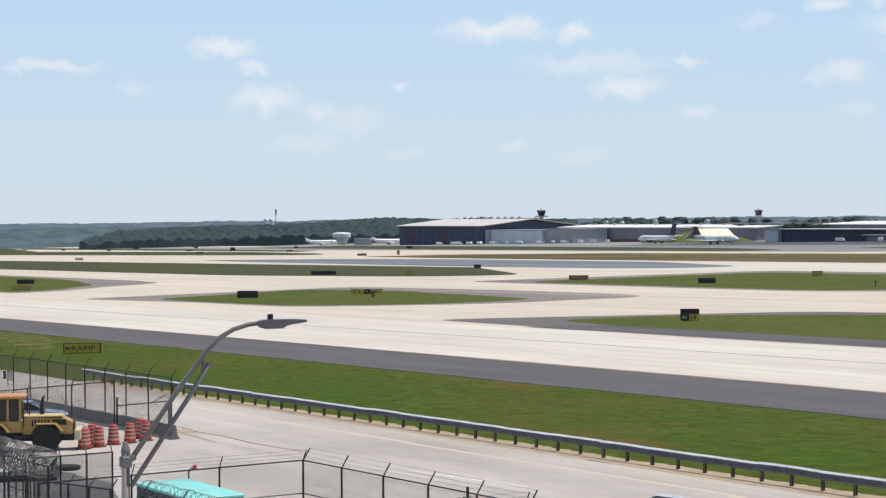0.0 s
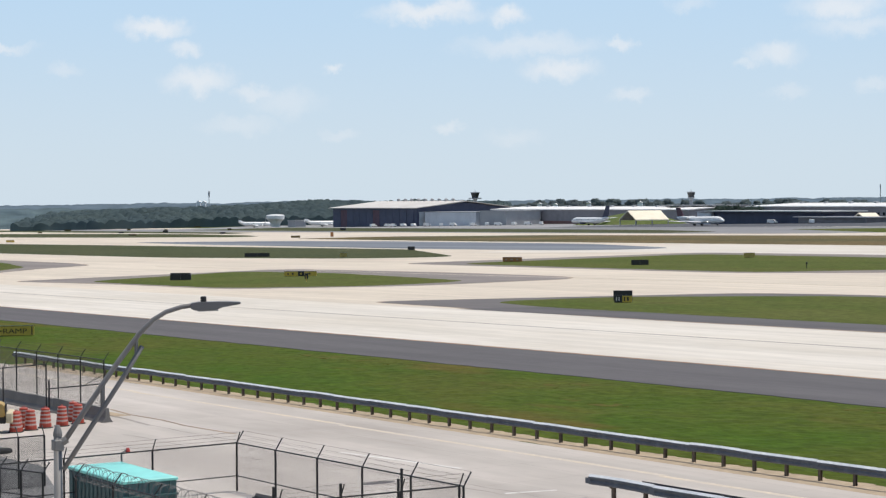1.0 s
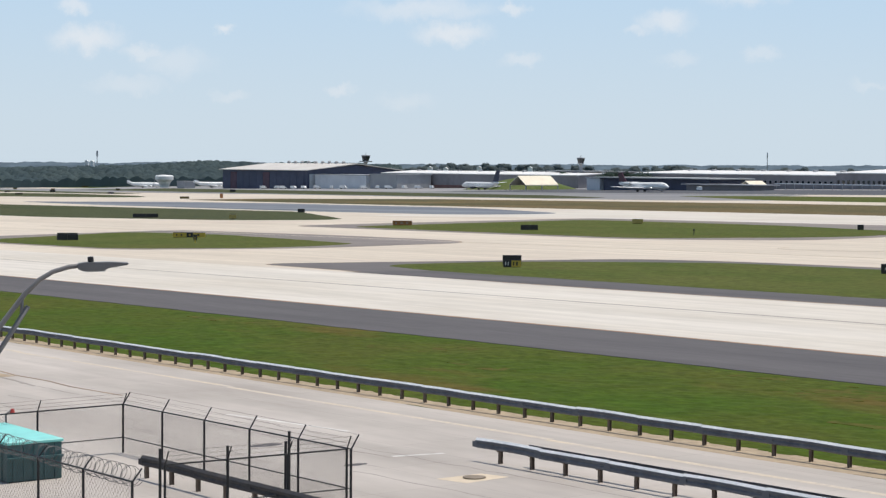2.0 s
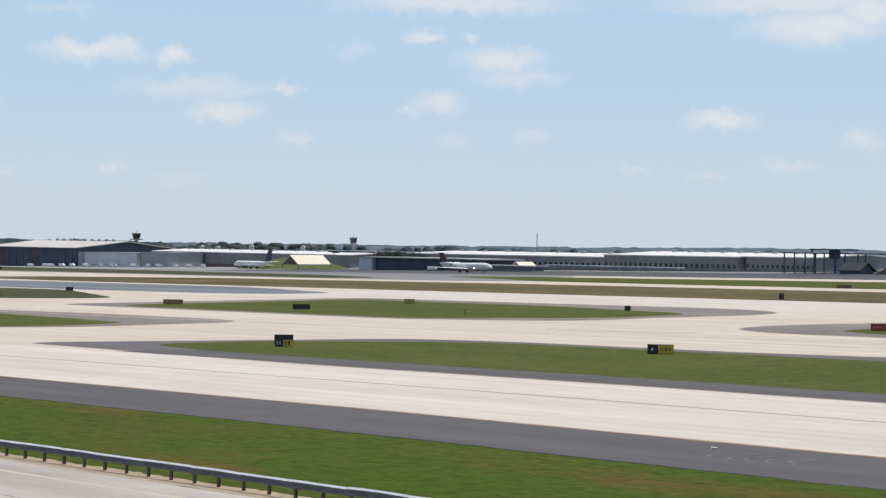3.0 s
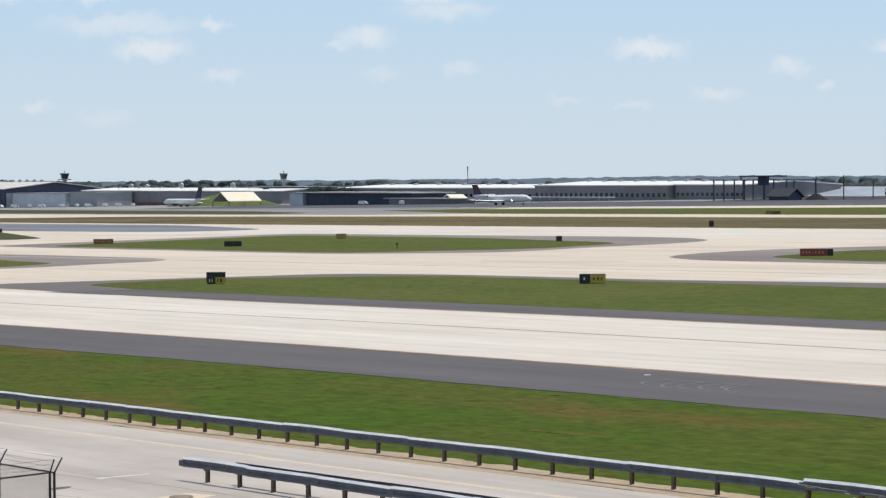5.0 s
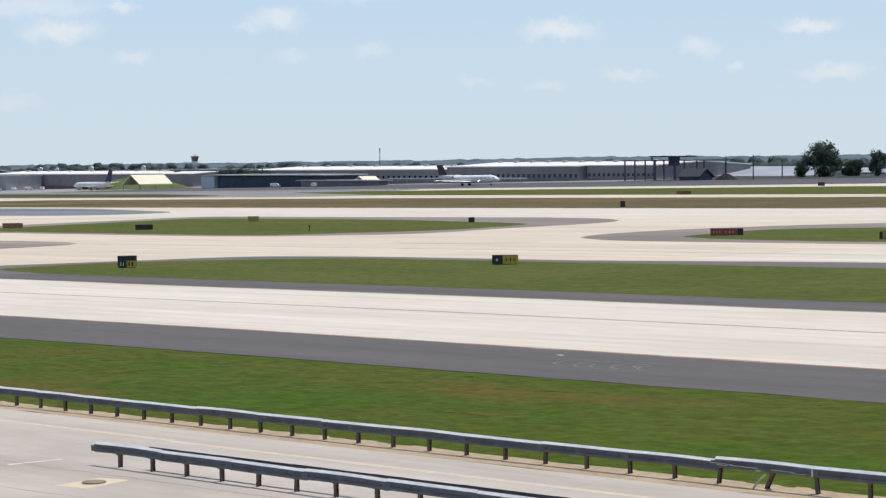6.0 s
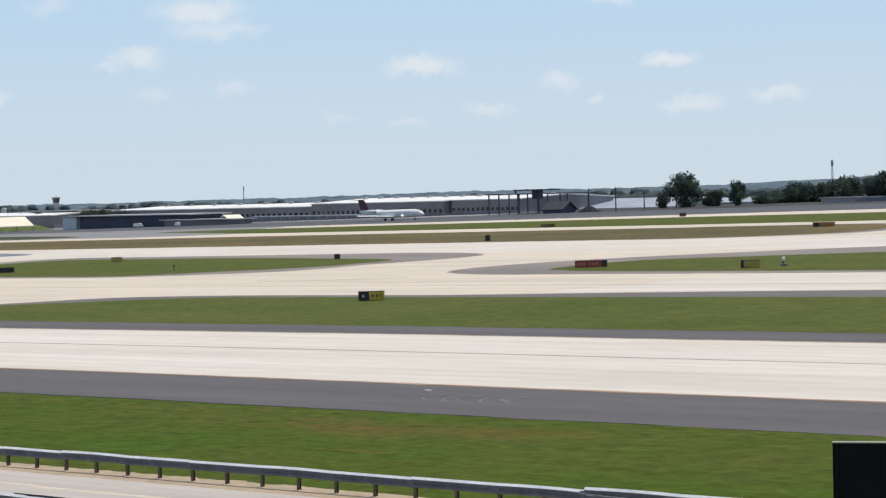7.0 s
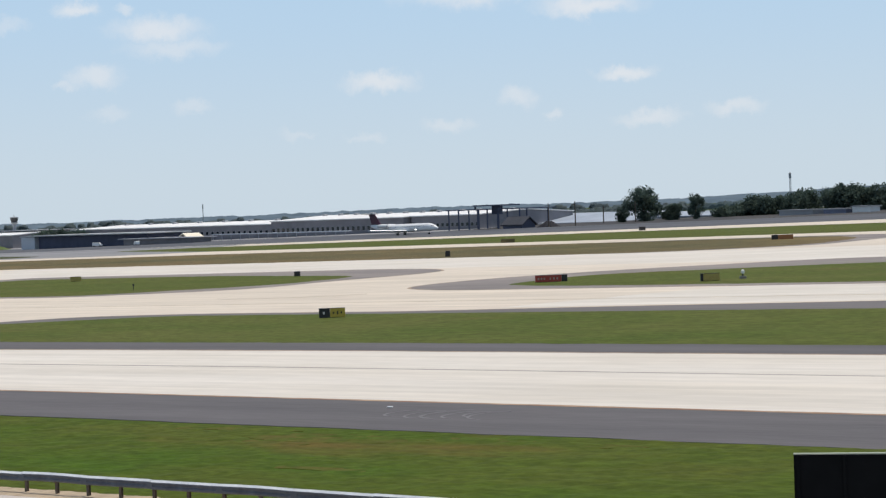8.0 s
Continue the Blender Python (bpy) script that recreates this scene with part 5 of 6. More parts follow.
# ---- hangars and far buildings ----
def big_hangar():
    """Dark blue maintenance hangar with a pale low-pitched roof and tall sliding doors."""
    x0, x1, y0, y1, z0 = -1310.0, -1190.0, 740.0, 822.0, -9.0
    t = thing("hangar", 0, 0, 0, "dark blue aircraft hangar with a pale low-pitched roof", "hangar", z=0.0)
    eave, ridge, ym = 6.0, 10.6, 781.0
    wall = bmesh.new()
    a = [wall.verts.new(p) for p in ((x1, y0, z0), (x1, y1, z0), (x1, y1, eave), (x1, ym, ridge - 0.7), (x1, y0, eave))]
    b = [wall.verts.new((v.co.x - (x1 - x0), v.co.y, v.co.z)) for v in a]
    wall.faces.new(a)
    wall.faces.new(b[::-1])
    for i in (0, 1, 4):
        j = (i + 1) % 5
        wall.faces.new((a[i], b[i], b[j], a[j]))
    part("wall", wall, DARKWALL, t)
    for s in (-1, 1):
        yy = y0 - 2.5 if s < 0 else y1 + 2.5
        r = bmesh.new()
        lo, hi = eave - 0.25, ridge
        q = [(x0 - 2, yy, lo), (x1 + 3, yy, lo), (x1 + 3, ym, hi), (x0 - 2, ym, hi)]
        top = [r.verts.new((x, y, z + 0.5)) for x, y, z in q]
        bot = [r.verts.new(p) for p in q]
        r.faces.new(top)
        r.faces.new(bot[::-1])
        for i in range(4):
            r.faces.new((top[i], bot[i], bot[(i + 1) % 4], top[(i + 1) % 4]))
        bmesh.ops.recalc_face_normals(r, faces=r.faces)
        part("roof", r, BEIGEROOF, t, "pale metal roof")
    n = 12
    w = (x1 - x0 - 6) / n
    reddish = mat("faded_red_door", (0.105, 0.058, 0.082), 0.7, 0, 0.15, 0.4)
    for k in range(n):
        part("door_leaf", box(x0 + 3 + w * k, x0 + 3 + w * (k + 1) - 0.5, y0 - 0.5, y0 - 0.1, z0, eave - 1.6), reddish if k in (1, 6) else DARKWALL, t)
    part("gable_door", box(x1 + 0.1, x1 + 0.7, 742, 781, z0, 3.3), mat("pale_gable_door", (0.52, 0.55, 0.57), 0.6), t, "pale grey gable doors")
    part("annex_door", box(x1 + 0.7, x1 + 1.0, 757, 762, z0, 1.2), DARKWALL, t)
    for k in range(9):
        part("roof_vent", lathe([(1.3, 0), (1.3, 1.4), (0.6, 2.0)], 8), GREYWALL, t).matrix_basis = pose(x0 + 30 + 9.5 * k, ym - 1.0, ridge + 0.3)


big_hangar()


def block(name, x0, x1, y0, y1, top, label, wall, roof, category="building", parapet=0.5, overhang=0.6, windows=None, base=None, fascia=None, bottom=None, vents=0, rise=0.0):
    """A flat-roofed building: walls, roof slab with a fascia, window rows and a base course."""
    z0 = (min(gz(x0, y0), gz(x1, y0)) - 0.8) if bottom is None else bottom
    t = thing(name, (x0 + x1) / 2, y0, 0, label, category, z=0.0)
    cx = (x0 + x1) / 2
    X0, X1, D = x0 - cx, x1 - cx, y1 - y0
    part("wall", box(X0, X1, 0, D, z0, top - parapet), wall, t)
    if rise:
        r = bmesh.new()
        q = [(X0 - overhang, -overhang, top - parapet), (X1 + overhang, -overhang, top - parapet), (X1 + overhang, D * 0.5, top + rise), (X0 - overhang, D * 0.5, top + rise), (X1 + overhang, D + overhang, top - parapet), (X0 - overhang, D + overhang, top - parapet)]
        lo = [r.verts.new(p) for p in q]
        hi = [r.verts.new((x, y, z + 0.5)) for x, y, z in q]
        for a in ((0, 1, 2, 3), (3, 2, 4, 5)):
            r.faces.new([hi[i] for i in a])
            r.faces.new([lo[i] for i in a[::-1]])
        for a, b in ((0, 1), (1, 2), (2, 4), (4, 5), (5, 3), (3, 0)):
            r.faces.new((lo[a], lo[b], hi[b], hi[a]))
        bmesh.ops.recalc_face_normals(r, faces=r.faces)
        part("roof", r, roof, t)
        for xx in (X0 + 0.02, X1 - 0.02):
            gb = bmesh.new()
            gb.faces.new([gb.verts.new(p) for p in ((xx, 0, top - parapet), (xx, D, top - parapet), (xx, D * 0.5, top + rise))])
            part("gable", gb, wall, t)
    else:
        part("roof", box(X0 - overhang, X1 + overhang, -overhang, D + overhang, top - parapet, top), roof, t)
    if fascia:
        part("fascia", box(X0 - overhang - 0.05, X1 + overhang + 0.05, -overhang - 0.25, -overhang - 0.02, top - parapet - fascia[0], top + 0.05), fascia[1], t)
    if base:
        part("base_course", box(X0 + 0.1, X1 - 0.1, -0.25, -0.02, z0, z0 + base[0]), base[1], t)
    if windows:
        count, ww, zb, zt = windows
        pitch = (X1 - X0) / count
        pane = frm = None
        for k in range(count):
            x = X0 + pitch * (k + 0.5)
            if pane is None:
                frm = part("window", box(-ww / 2 - 0.15, ww / 2 + 0.15, -0.12, 0.0, zb - 0.15, zt + 0.15), GREYWALL, t)
                pane = part("pane", box(-ww / 2, ww / 2, -0.2, -0.121, zb, zt), GLASS, frm)
                frm.matrix_basis = pose(x, 0, 0)
            else:
                f = again(frm, x)
                o = new("pane", pane.data)
                o.parent = f
    for k in range(vents):
        v = part("roof_unit", box(-1.0, 1.0, D * 0.42, D * 0.42 + 2.5, top + rise * 0.7, top + rise + 1.2, 0.1), GREYWALL, t)
        v.matrix_basis = pose(X0 + (X1 - X0) * (k + 0.5) / vents, 0, 0)
    return t


PALEPANEL = mat("pale_panel_wall", (0.60, 0.62, 0.65), 0.7, 0, 0.06, 0.3, second=(0.52, 0.54, 0.57), patch=7)
block("annex_building", -1187, -1122, 745, 775, 3.5, "low pale panel annex beside the hangar", PALEPANEL, GREYWALL, bottom=-9)
block("annex_building", -1120, -1088, 747, 775, 4.2, "grey panel annex beside the hangar", GREYWALL, GREYWALL, bottom=-9)
block("terminal_shed", -1150, -935, 777, 830, 5.0, "long mauve maintenance shed with a bright white roof", MAUVEWALL, WHITEROOF, base=(5.2, REDBRICK), vents=9, bottom=-8, rise=1.2)
block("cargo_building", -860, -702, 757, 835, 7.0, "long mauve cargo building with a bright white roof", MAUVEWALL, WHITEROOF, windows=(40, 1.6, 2.0, 3.6), vents=8, bottom=-5, rise=1.2)
block("cargo_building", -700, -612, 752, 835, 8.3, "long mauve cargo building with a row of windows", MAUVEWALL, WHITEROOF, windows=(26, 1.7, 2.4, 4.4), vents=8, bottom=-4, rise=1.5)
block("cargo_building", -610, -568, 756, 835, 8.6, "mauve cargo building with a white roof edge", MAUVEWALL, WHITEROOF, windows=(14, 1.5, 3.0, 4.6), vents=4, bottom=-3, rise=1.3)
block("flat_building", -828, -744, 706, 730, 4.9, "dark low building with a thin flat pale roof", DARKWALL, mat("pale_roof_edge", (0.55, 0.55, 0.52), 0.6), parapet=0.6, overhang=4.0)
block("white_kiosk", -840, -829, 704, 712, 4.4, "pale box building beside the dark one", PALEPANEL, GREYWALL)
block("low_shed", -752, -704, 697, 712, 2.0, "low mauve shed with a pale flat roof", MAUVEWALL, mat("grey_roof", (0.42, 0.41, 0.42), 0.7), overhang=2.0)
block("upper_building", -985, -940, 800, 830, 7.6, "flat-roofed building under the ramp tower", MAUVEWALL, GREYWALL, overhang=3, bottom=-6)
block("far_shed", -612, -515, 805, 880, 2.6, "low shed with a long pale blue-grey metal roof", GREYWALL, PALEROOF, rise=4.0)
block("far_shed", -505, -455, 815, 850, 4.2, "low pale-roofed storage shed", GREYWALL, PALEROOF, rise=1.6)
block("storage_shed", -399.5, -384, 741, 752, 6.0, "long grey storage shed by the trees", GREYWALL, GREYWALL, parapet=0.4)
block("storage_shed", -379, -369, 741, 750, 6.0, "small blue-grey storage shed", mat("blue_shed", (0.17, 0.19, 0.27), 0.6), GREYWALL, parapet=0.4)
block("storage_shed", -366, -358, 741, 750, 6.8, "white gabled storage shed", WHITEPAINT, GREYWALL, parapet=0.4)
block("far_shed", -462, -440, 835, 860, 7.0, "white-roofed shed behind the trees", GREYWALL, WHITEROOF, parapet=1.0)


def tent(x, y, long, D, eave, ridge, label):
    """A gabled cloth roof on posts; the ridge runs along y, and (x, y) is the middle of its eave towards +x."""
    t = thing("canopy_tent", x, y, 90, label, "tent")
    g = gz(x, y)
    L = long / 2
    out = [(0, eave - g), (D / 2, ridge - g), (D, eave - g), (D, eave - g - 0.5), (D / 2, ridge - g - 0.5), (0, eave - g - 0.5)]
    bm = bmesh.new()
    a = [bm.verts.new((-L, y, z)) for y, z in out]
    b = [bm.verts.new((L, y, z)) for y, z in out]
    bm.faces.new(a)
    bm.faces.new(b[::-1])
    for i in range(6):
        bm.faces.new((a[i], b[i], b[(i + 1) % 6], a[(i + 1) % 6]))
    bmesh.ops.recalc_face_normals(bm, faces=bm.faces)
    part("roof_cloth", bm, TENT, t)
    for x in (-L + 0.3, 0, L - 0.3):
        for y in (0.3, D - 0.3):
            part("post", box(x - 0.2, x + 0.2, y - 0.2, y + 0.2, -0.6, eave - g - 0.1), GREYWALL, t)


tent(-879.3, 704.0, 24, 15, -0.2, 4.9, "cream canopy tent on steel posts on the apron")
tent(-720.6, 718.0, 12, 8, 1.4, 3.8, "small cream canopy roof on posts")


def ramp_tower(x, y, top, label, s=1.0, ring=2.5):
    g = gz(x, y) - 3
    t = thing("ramp_tower", x, y, 20, label, "tower", z=g)
    h = top - g
    part("shaft", lathe([(1.6 * s, 0), (1.3 * s, h - 6 * s), (2.0 * s, h - 5 * s)], 8), GREYWALL, t)
    part("gallery", lathe([(ring * s, h - 5.2 * s), (ring * s + 0.2, h - 4.8 * s), (ring * s + 0.2, h - 4.4 * s)], 12), GREYWALL, t)
    part("cab", lathe([(2.3 * s, h - 4.4 * s), (3.2 * s, h - 0.8 * s)], 8), GLASS, t, "dark glazed cab")
    part("roof", lathe([(3.5 * s, h - 0.8 * s), (3.5 * s, h - 0.3 * s), (1.0 * s, h)], 8), GREYWALL, t)
    part("mast", tube([(0, 0, h), (0, 0, h + 1.5 * s)], 0.15, 6), BLACKSTEEL, t)


ramp_tower(-960.5, 800, 16.0, "small ramp control tower with a flared glazed cab", 0.8)
ramp_tower(-1347, 894, 18.2, "distant ramp control tower with a flared cab", 1.1, 4.6)


def gantry():
    """Open steel frame under construction: columns, long beams, raised centre deck."""
    t = thing("steel_frame", -535, 718, 0, "open dark steel frame of columns and beams", "steel frame", z=0.0)
    col = part("column", box(-0.24, 0.24, -0.24, 0.24, -1, 10.6), DARKWALL, t)
    first_one = True
    for x in (-22.2, -16.5, -10.6, -4.9, 6.2, 18):
        for y in (0, 22):
            o = col if first_one else again(col)
            o.matrix_basis = pose(x, y, 0)
            first_one = False
    for y in (0, 22):
        part("beam", box(-24, 23, y - 0.25, y + 0.25, 10.35, 10.8), DARKWALL, t)
    for x in (-23, -8, 10, 18):
        part("cross_beam", box(x - 0.2, x + 0.2, 0.3, 21.7, 10.3, 10.7), DARKWALL, t)
    part("deck", box(-7.5, 8.2, -0.8, 14, 12.0, 12.6), DARKWALL, t)
    part("hoist_box", box(-2, 2, 6, 9, 8.2, 12.0), DARKWALL, t)
    for x in (-7, 7.2):
        part("strut", box(x - 0.3, x + 0.3, 0, 0.6, 10.9, 11.9), DARKWALL, t)


gantry()


def covered_walkway(x0, x1, y, z):
    """Long thin roof on slim posts along the cargo fronts."""
    t = thing("covered_walkway", (x0 + x1) / 2, y, 0, "long pale covered walkway before the cargo building", "walkway", z=0.0)
    L = (x1 - x0) / 2
    part("roof", box(-L, L, 0, 4.0, z, z + 0.45), PALEPANEL, t, "thin pale roof")
    post = None
    for k in range(15):
        if post is None:
            post = part("post", box(-0.15, 0.15, 0.2, 0.5, -3.5, z), GREYWALL, t)
            post.matrix_basis = pose(-L + 1, 0, 0)
        else:
            again(post, -L + 1 + (2 * L - 2) * k / 14)


covered_walkway(-720, -628, 728, 2.2)


def pole(x, y, top, label="wooden utility pole with a crossarm"):
    g = gz(x, y)
    t = thing("utility_pole", x, y, 30, label, "utility pole", "utility poles")
    part("mast", tube([(0, 0, -0.5), (0, 0, top - g)], [0.28, 0.2], 8), BARK, t)
    part("crossarm", box(-1.2, 1.2, -0.08, 0.08, top - g - 1.2, top - g - 1.0), BARK, t)


for x, y, z in ((-493, 706, 12.3), (-479, 706, 12.6), (-470, 740, 11.5), (-500, 760, 10.5)):
    pole(x, y, z)


def lattice_mast(x, y, top, r, label):
    g = gz(x, y)
    t = thing("radio_mast", x, y, 0, label, "mast", z=g - 1)
    h = top - g + 1
    for k in range(3):
        a = k * math.tau / 3
        part("leg", tube([(r * math.cos(a), r * math.sin(a), 0), (r * 0.45 * math.cos(a), r * 0.45 * math.sin(a), h)], 0.14, 5), GREYWALL, t)
    bm = bmesh.new()
    for k in range(12):
        a0, a1 = k * 2.1, k * 2.1 + 2.1
        add_tube(bm, [(r * 0.8 * math.cos(a0), r * 0.8 * math.sin(a0), h * k / 12), (r * 0.7 * math.cos(a1), r * 0.7 * math.sin(a1), h * (k + 1) / 12)], 0.09, 4)
    part("bracing", bm, GREYWALL, t)
    part("antenna_head", lathe([(r, h * 0.86), (r, h), (r * 0.4, h + 0.8)], 8), GREYWALL, t)


lattice_mast(-638, 1200, 27.5, 0.9, "cellular mast rising over the wooded hill")
lattice_mast(-1295, 1300, 23.4, 0.5, "thin distant radio mast behind the cargo buildings")
lattice_mast(-1763, 856, 21.4, 0.9, "distant lattice mast over the woods")


def heap(x, y, w, h, label, m, stretch=0.7):
    bm = bmesh.new()
    n, rings = 22, 6
    tops = []
    for j in range(rings):
        s = 1 - j / rings
        ring = []
        for k in range(n):
            a = k * math.tau / n
            q = 1 + 0.12 * noise.noise((math.cos(a) * 2, math.sin(a) * 2, j * 0.5 + x))
            ring.append(bm.verts.new((w * s * q * math.cos(a), w * stretch * s * q * math.sin(a), -1.0 + (h + 1.0) * (1 - s ** 1.3) if j else -1.0)))
        tops.append(ring)
    for q, r in zip(tops, tops[1:]):
        for k in range(n):
            bm.faces.new((q[k], q[(k + 1) % n], r[(k + 1) % n], r[k]))
    bm.faces.new(tops[-1])
    ob = link_mesh("stockpile" if m is GRAVEL else "grass_mound", bm, m)
    ob.matrix_basis = pose(x, y, gz(x, y))
    return tagged(ob, label, "mound")


block("site_hut", -518.5, -508, 707, 717, 3.4, "dark gabled site hut under the steel frame", DARKWALL, mat("dark_slate_roof", (0.035, 0.038, 0.048), 0.85, 0, 0.15, 0.5), rise=3.0, overhang=0.8)
heap(-497, 712, 7, 3.0, "low dark heap of gravel beyond the runway", GRAVEL)
heap(-935, 735, 52, 7.4, "green grassy mound behind the apron", MOUNDGRASS, 0.5)

block("equipment_shed", -1420, -1408, 760, 770, -4.0, "low pale equipment shed by the tank", GREYWALL, GREYWALL)


def tank():
    t = thing("storage_tank", -1400, 738, 0, "white storage tank with a ladder", "tank", z=-9.0)
    part("shell", lathe([(3.6, 0), (3.9, 2.0), (5.2, 4.6), (7.2, 6.4), (7.3, 8.9), (6.3, 9.7), (2.0, 10.1)], 24), WHITEPAINT, t)
    part("ladder", prism([(-5.4, 0.0), (-2.6, 8.2), (-2.2, 8.2), (-5.0, 0.0)], -7.3, -6.95), GREYWALL, t)


tank()

# ---- trees and woods ----
def clump(bm, c, r, rnd, n):
    """Many small leaf cards round a centre, facing all ways, with an uneven rim."""
    for _ in range(n):
        d = Vector((rnd.gauss(0, 1), rnd.gauss(0, 1), rnd.gauss(0, 1))).normalized()
        p = Vector(c) + d * r * rnd.uniform(0.45, 1.08)
        a = Vector((rnd.gauss(0, 1), rnd.gauss(0, 1), rnd.gauss(0, 1))).normalized()
        b = a.cross(d + Vector((0.01, 0.02, 0.03))).normalized()
        s = r * rnd.uniform(0.11, 0.24)
        bm.faces.new([bm.verts.new(p + q) for q in (a * s, b * s * 0.8, -a * s, -b * s * 0.8)])


def tree(x, y, top, width, label, seed, trunk=0.06):
    rnd = random.Random(seed)
    g = gz(x, y)
    h = top - g
    t = thing("tree", x, y, 0, label, "tree", "airfield trees")
    bm = tube([(0, 0, -0.4), (0.1, 0.0, h * 0.3), (0.0, 0.15, h * 0.75)], [0.032 * h, 0.024 * h, 0.008 * h], 8)
    for k in range(7):
        a = rnd.uniform(0, math.tau)
        z = h * rnd.uniform(0.25, 0.6)
        add_tube(bm, [(0, 0, z), (width * 0.28 * math.cos(a), width * 0.28 * math.sin(a), z + h * 0.16)], [0.012 * h, 0.004 * h], 5)
    part("trunk", bm, BARK, t)
    cr = bmesh.new()
    for k in range(48):
        z = rnd.uniform(trunk, 0.97)
        prof = math.sin(math.pi * min(1.0, (z - trunk * 0.6) / (1.06 - trunk * 0.6))) ** 0.6
        a = rnd.uniform(0, math.tau)
        q = width * 0.5 * prof * math.sqrt(rnd.random())
        clump(cr, (q * math.cos(a), q * math.sin(a), h * z), width * rnd.uniform(0.12, 0.22), rnd, 105)
    part("crown", cr, LEAF, t)
    return t


for i, (x, y, z, w) in enumerate([(-474.0, 753, 16.8, 15.0), (-447.2, 753, 13.6, 8.2), (-488, 757, 9.2, 6.5), (-461, 758, 9.5, 8), (-467, 765, 8.5, 8), (-437, 790, 9.0, 12), (-428, 795, 9.6, 11)]):
    tree(x, y, z, w, "dense dark green tree beyond the runway" if z > 12 else "low dark green tree among the sheds", 20 + i)
for i in range(26):
    rnd = random.Random(70 + i)
    x = -452 + i * 8 + rnd.uniform(-3, 3)
    rise = (6.3, 8.4, 9.6, 10.4, 12.0, 13.6, 13.2, 13.9)[min(i, 7)] + 0.06 * i
    tree(x, 785 + rnd.uniform(-10, 20), rise + rnd.uniform(-0.9, 1.3), rnd.uniform(12, 17), "broad dark green tree in the wood edge", 90 + i, 0.02)
for i, (x, y, z, w) in enumerate([(-868, 745, 6.2, 14), (-856, 748, 6.4, 12), (-845, 750, 5.6, 12), (-900, 775, 4.5, 14), (-915, 780, 4.0, 12), (-965, 790, 6, 10), (-880, 770, 4.2, 12)]):
    tree(x, y, z, w, "bushy green tree behind the apron buildings", 140 + i, 0.1)


def crown(bm, c, r, rnd):
    """A lumpy low-poly crown for far woods, ragged all round."""
    n, rows = 9, 5
    o = rnd.uniform(0, 100)
    rings = []
    for j in range(1, rows):
        e = -math.pi / 2 + math.pi * j / rows
        ring = []
        for k in range(n):
            a = k * math.tau / n + j * 0.35
            q = r * (1 + 0.42 * noise.noise((math.cos(a) * 1.9 + o, math.sin(a) * 1.9, e * 2.2)) + rnd.uniform(-0.13, 0.13))
            ring.append(bm.verts.new((c[0] + q * math.cos(e) * math.cos(a), c[1] + q * math.cos(e) * math.sin(a), c[2] + q * 0.8 * math.sin(e))))
        rings.append(ring)
    for u, w in zip(rings, rings[1:]):
        for k in range(n):
            bm.faces.new((u[k], u[(k + 1) % n], w[(k + 1) % n], w[k]))
    bm.faces.new(rings[-1])


def spray(bm, c, rx, rz, rnd, n, leaf):
    """Leaf masses over a crown's outside, turned out and up to the light."""
    for _ in range(n):
        d = Vector((rnd.gauss(0, 1), rnd.gauss(0, 1), rnd.gauss(0.35, 0.8))).normalized()
        q = rnd.uniform(0.86, 1.1)
        p = Vector((c[0] + d.x * rx * q, c[1] + d.y * rx * q, c[2] + d.z * rz * q))
        nrm = (d * 0.9 + Vector((rnd.gauss(0, 0.35), rnd.gauss(0, 0.35), 0.75))).normalized()
        a = nrm.cross(Vector((rnd.gauss(0, 1), rnd.gauss(0, 1), rnd.gauss(0, 1)))).normalized()
        b = nrm.cross(a)
        s = leaf * rnd.uniform(0.5, 1.2)
        bm.faces.new([bm.verts.new(p + v) for v in (a * s, b * s * 0.9 + a * s * 0.2, b * s * 0.4 - a * s, -b * s * 0.8 - a * s * 0.3)])


def wood_belt(name, a, b, depth, heights, label, m, seed, step, size, count, rough=0.75):
    """A far wood: hundreds of single trees of mixed height and girth, thinning to scrub at its edge."""
    rnd = random.Random(seed)
    bm = bmesh.new()
    a, b = Vector(a), Vector(b)
    along = (b - a).normalized()
    n = int((b - a).length / step)
    for i in range(n):
        s = i / n
        k = s * (len(heights) - 1)
        j = min(int(k), len(heights) - 2)
        top = heights[j] * (1 - (k - j)) + heights[j + 1] * (k - j)
        for d in range(5):
            p = a.lerp(b, s) + Vector((-along.y, along.x)) * (depth * (d - 2) + rnd.uniform(-0.45, 0.45) * depth) + along * rnd.uniform(-step, step)
            g = gz(p.x, p.y)
            wave = noise.noise((p.x * 0.021, p.y * 0.021, 9.0 + d)) + 0.6 * noise.noise((p.x * 0.07, p.y * 0.07, 2.0 + d))
            tt = g + (top - g) * (0.36 + 0.16 * d) + (rnd.uniform(-0.3, 0.35) + rough * wave) * size * (0.4 + 0.15 * d)
            h = max(3.0, tt - g)
            r = size * rnd.uniform(0.5, 1.05)
            z = g + h
            crown(bm, (p.x, p.y, z - r * 0.8), r * 0.98, rnd)
            crown(bm, (p.x, p.y, max(g, z - r * 1.9)), r * 1.15, rnd)
            for lobe in range(2):
                w = r * (0.97 + 0.2 * lobe)
                c = (p.x + rnd.uniform(-0.2, 0.2) * r, p.y + rnd.uniform(-0.2, 0.2) * r, max(g, z - r * (0.8 + 1.1 * lobe)))
                spray(bm, c, w, w * 0.8, rnd, count, 0.13 * size)
    ob = smooth(link_mesh(name, bm, m))
    return tagged(ob, label, "woods", kind="stuff")


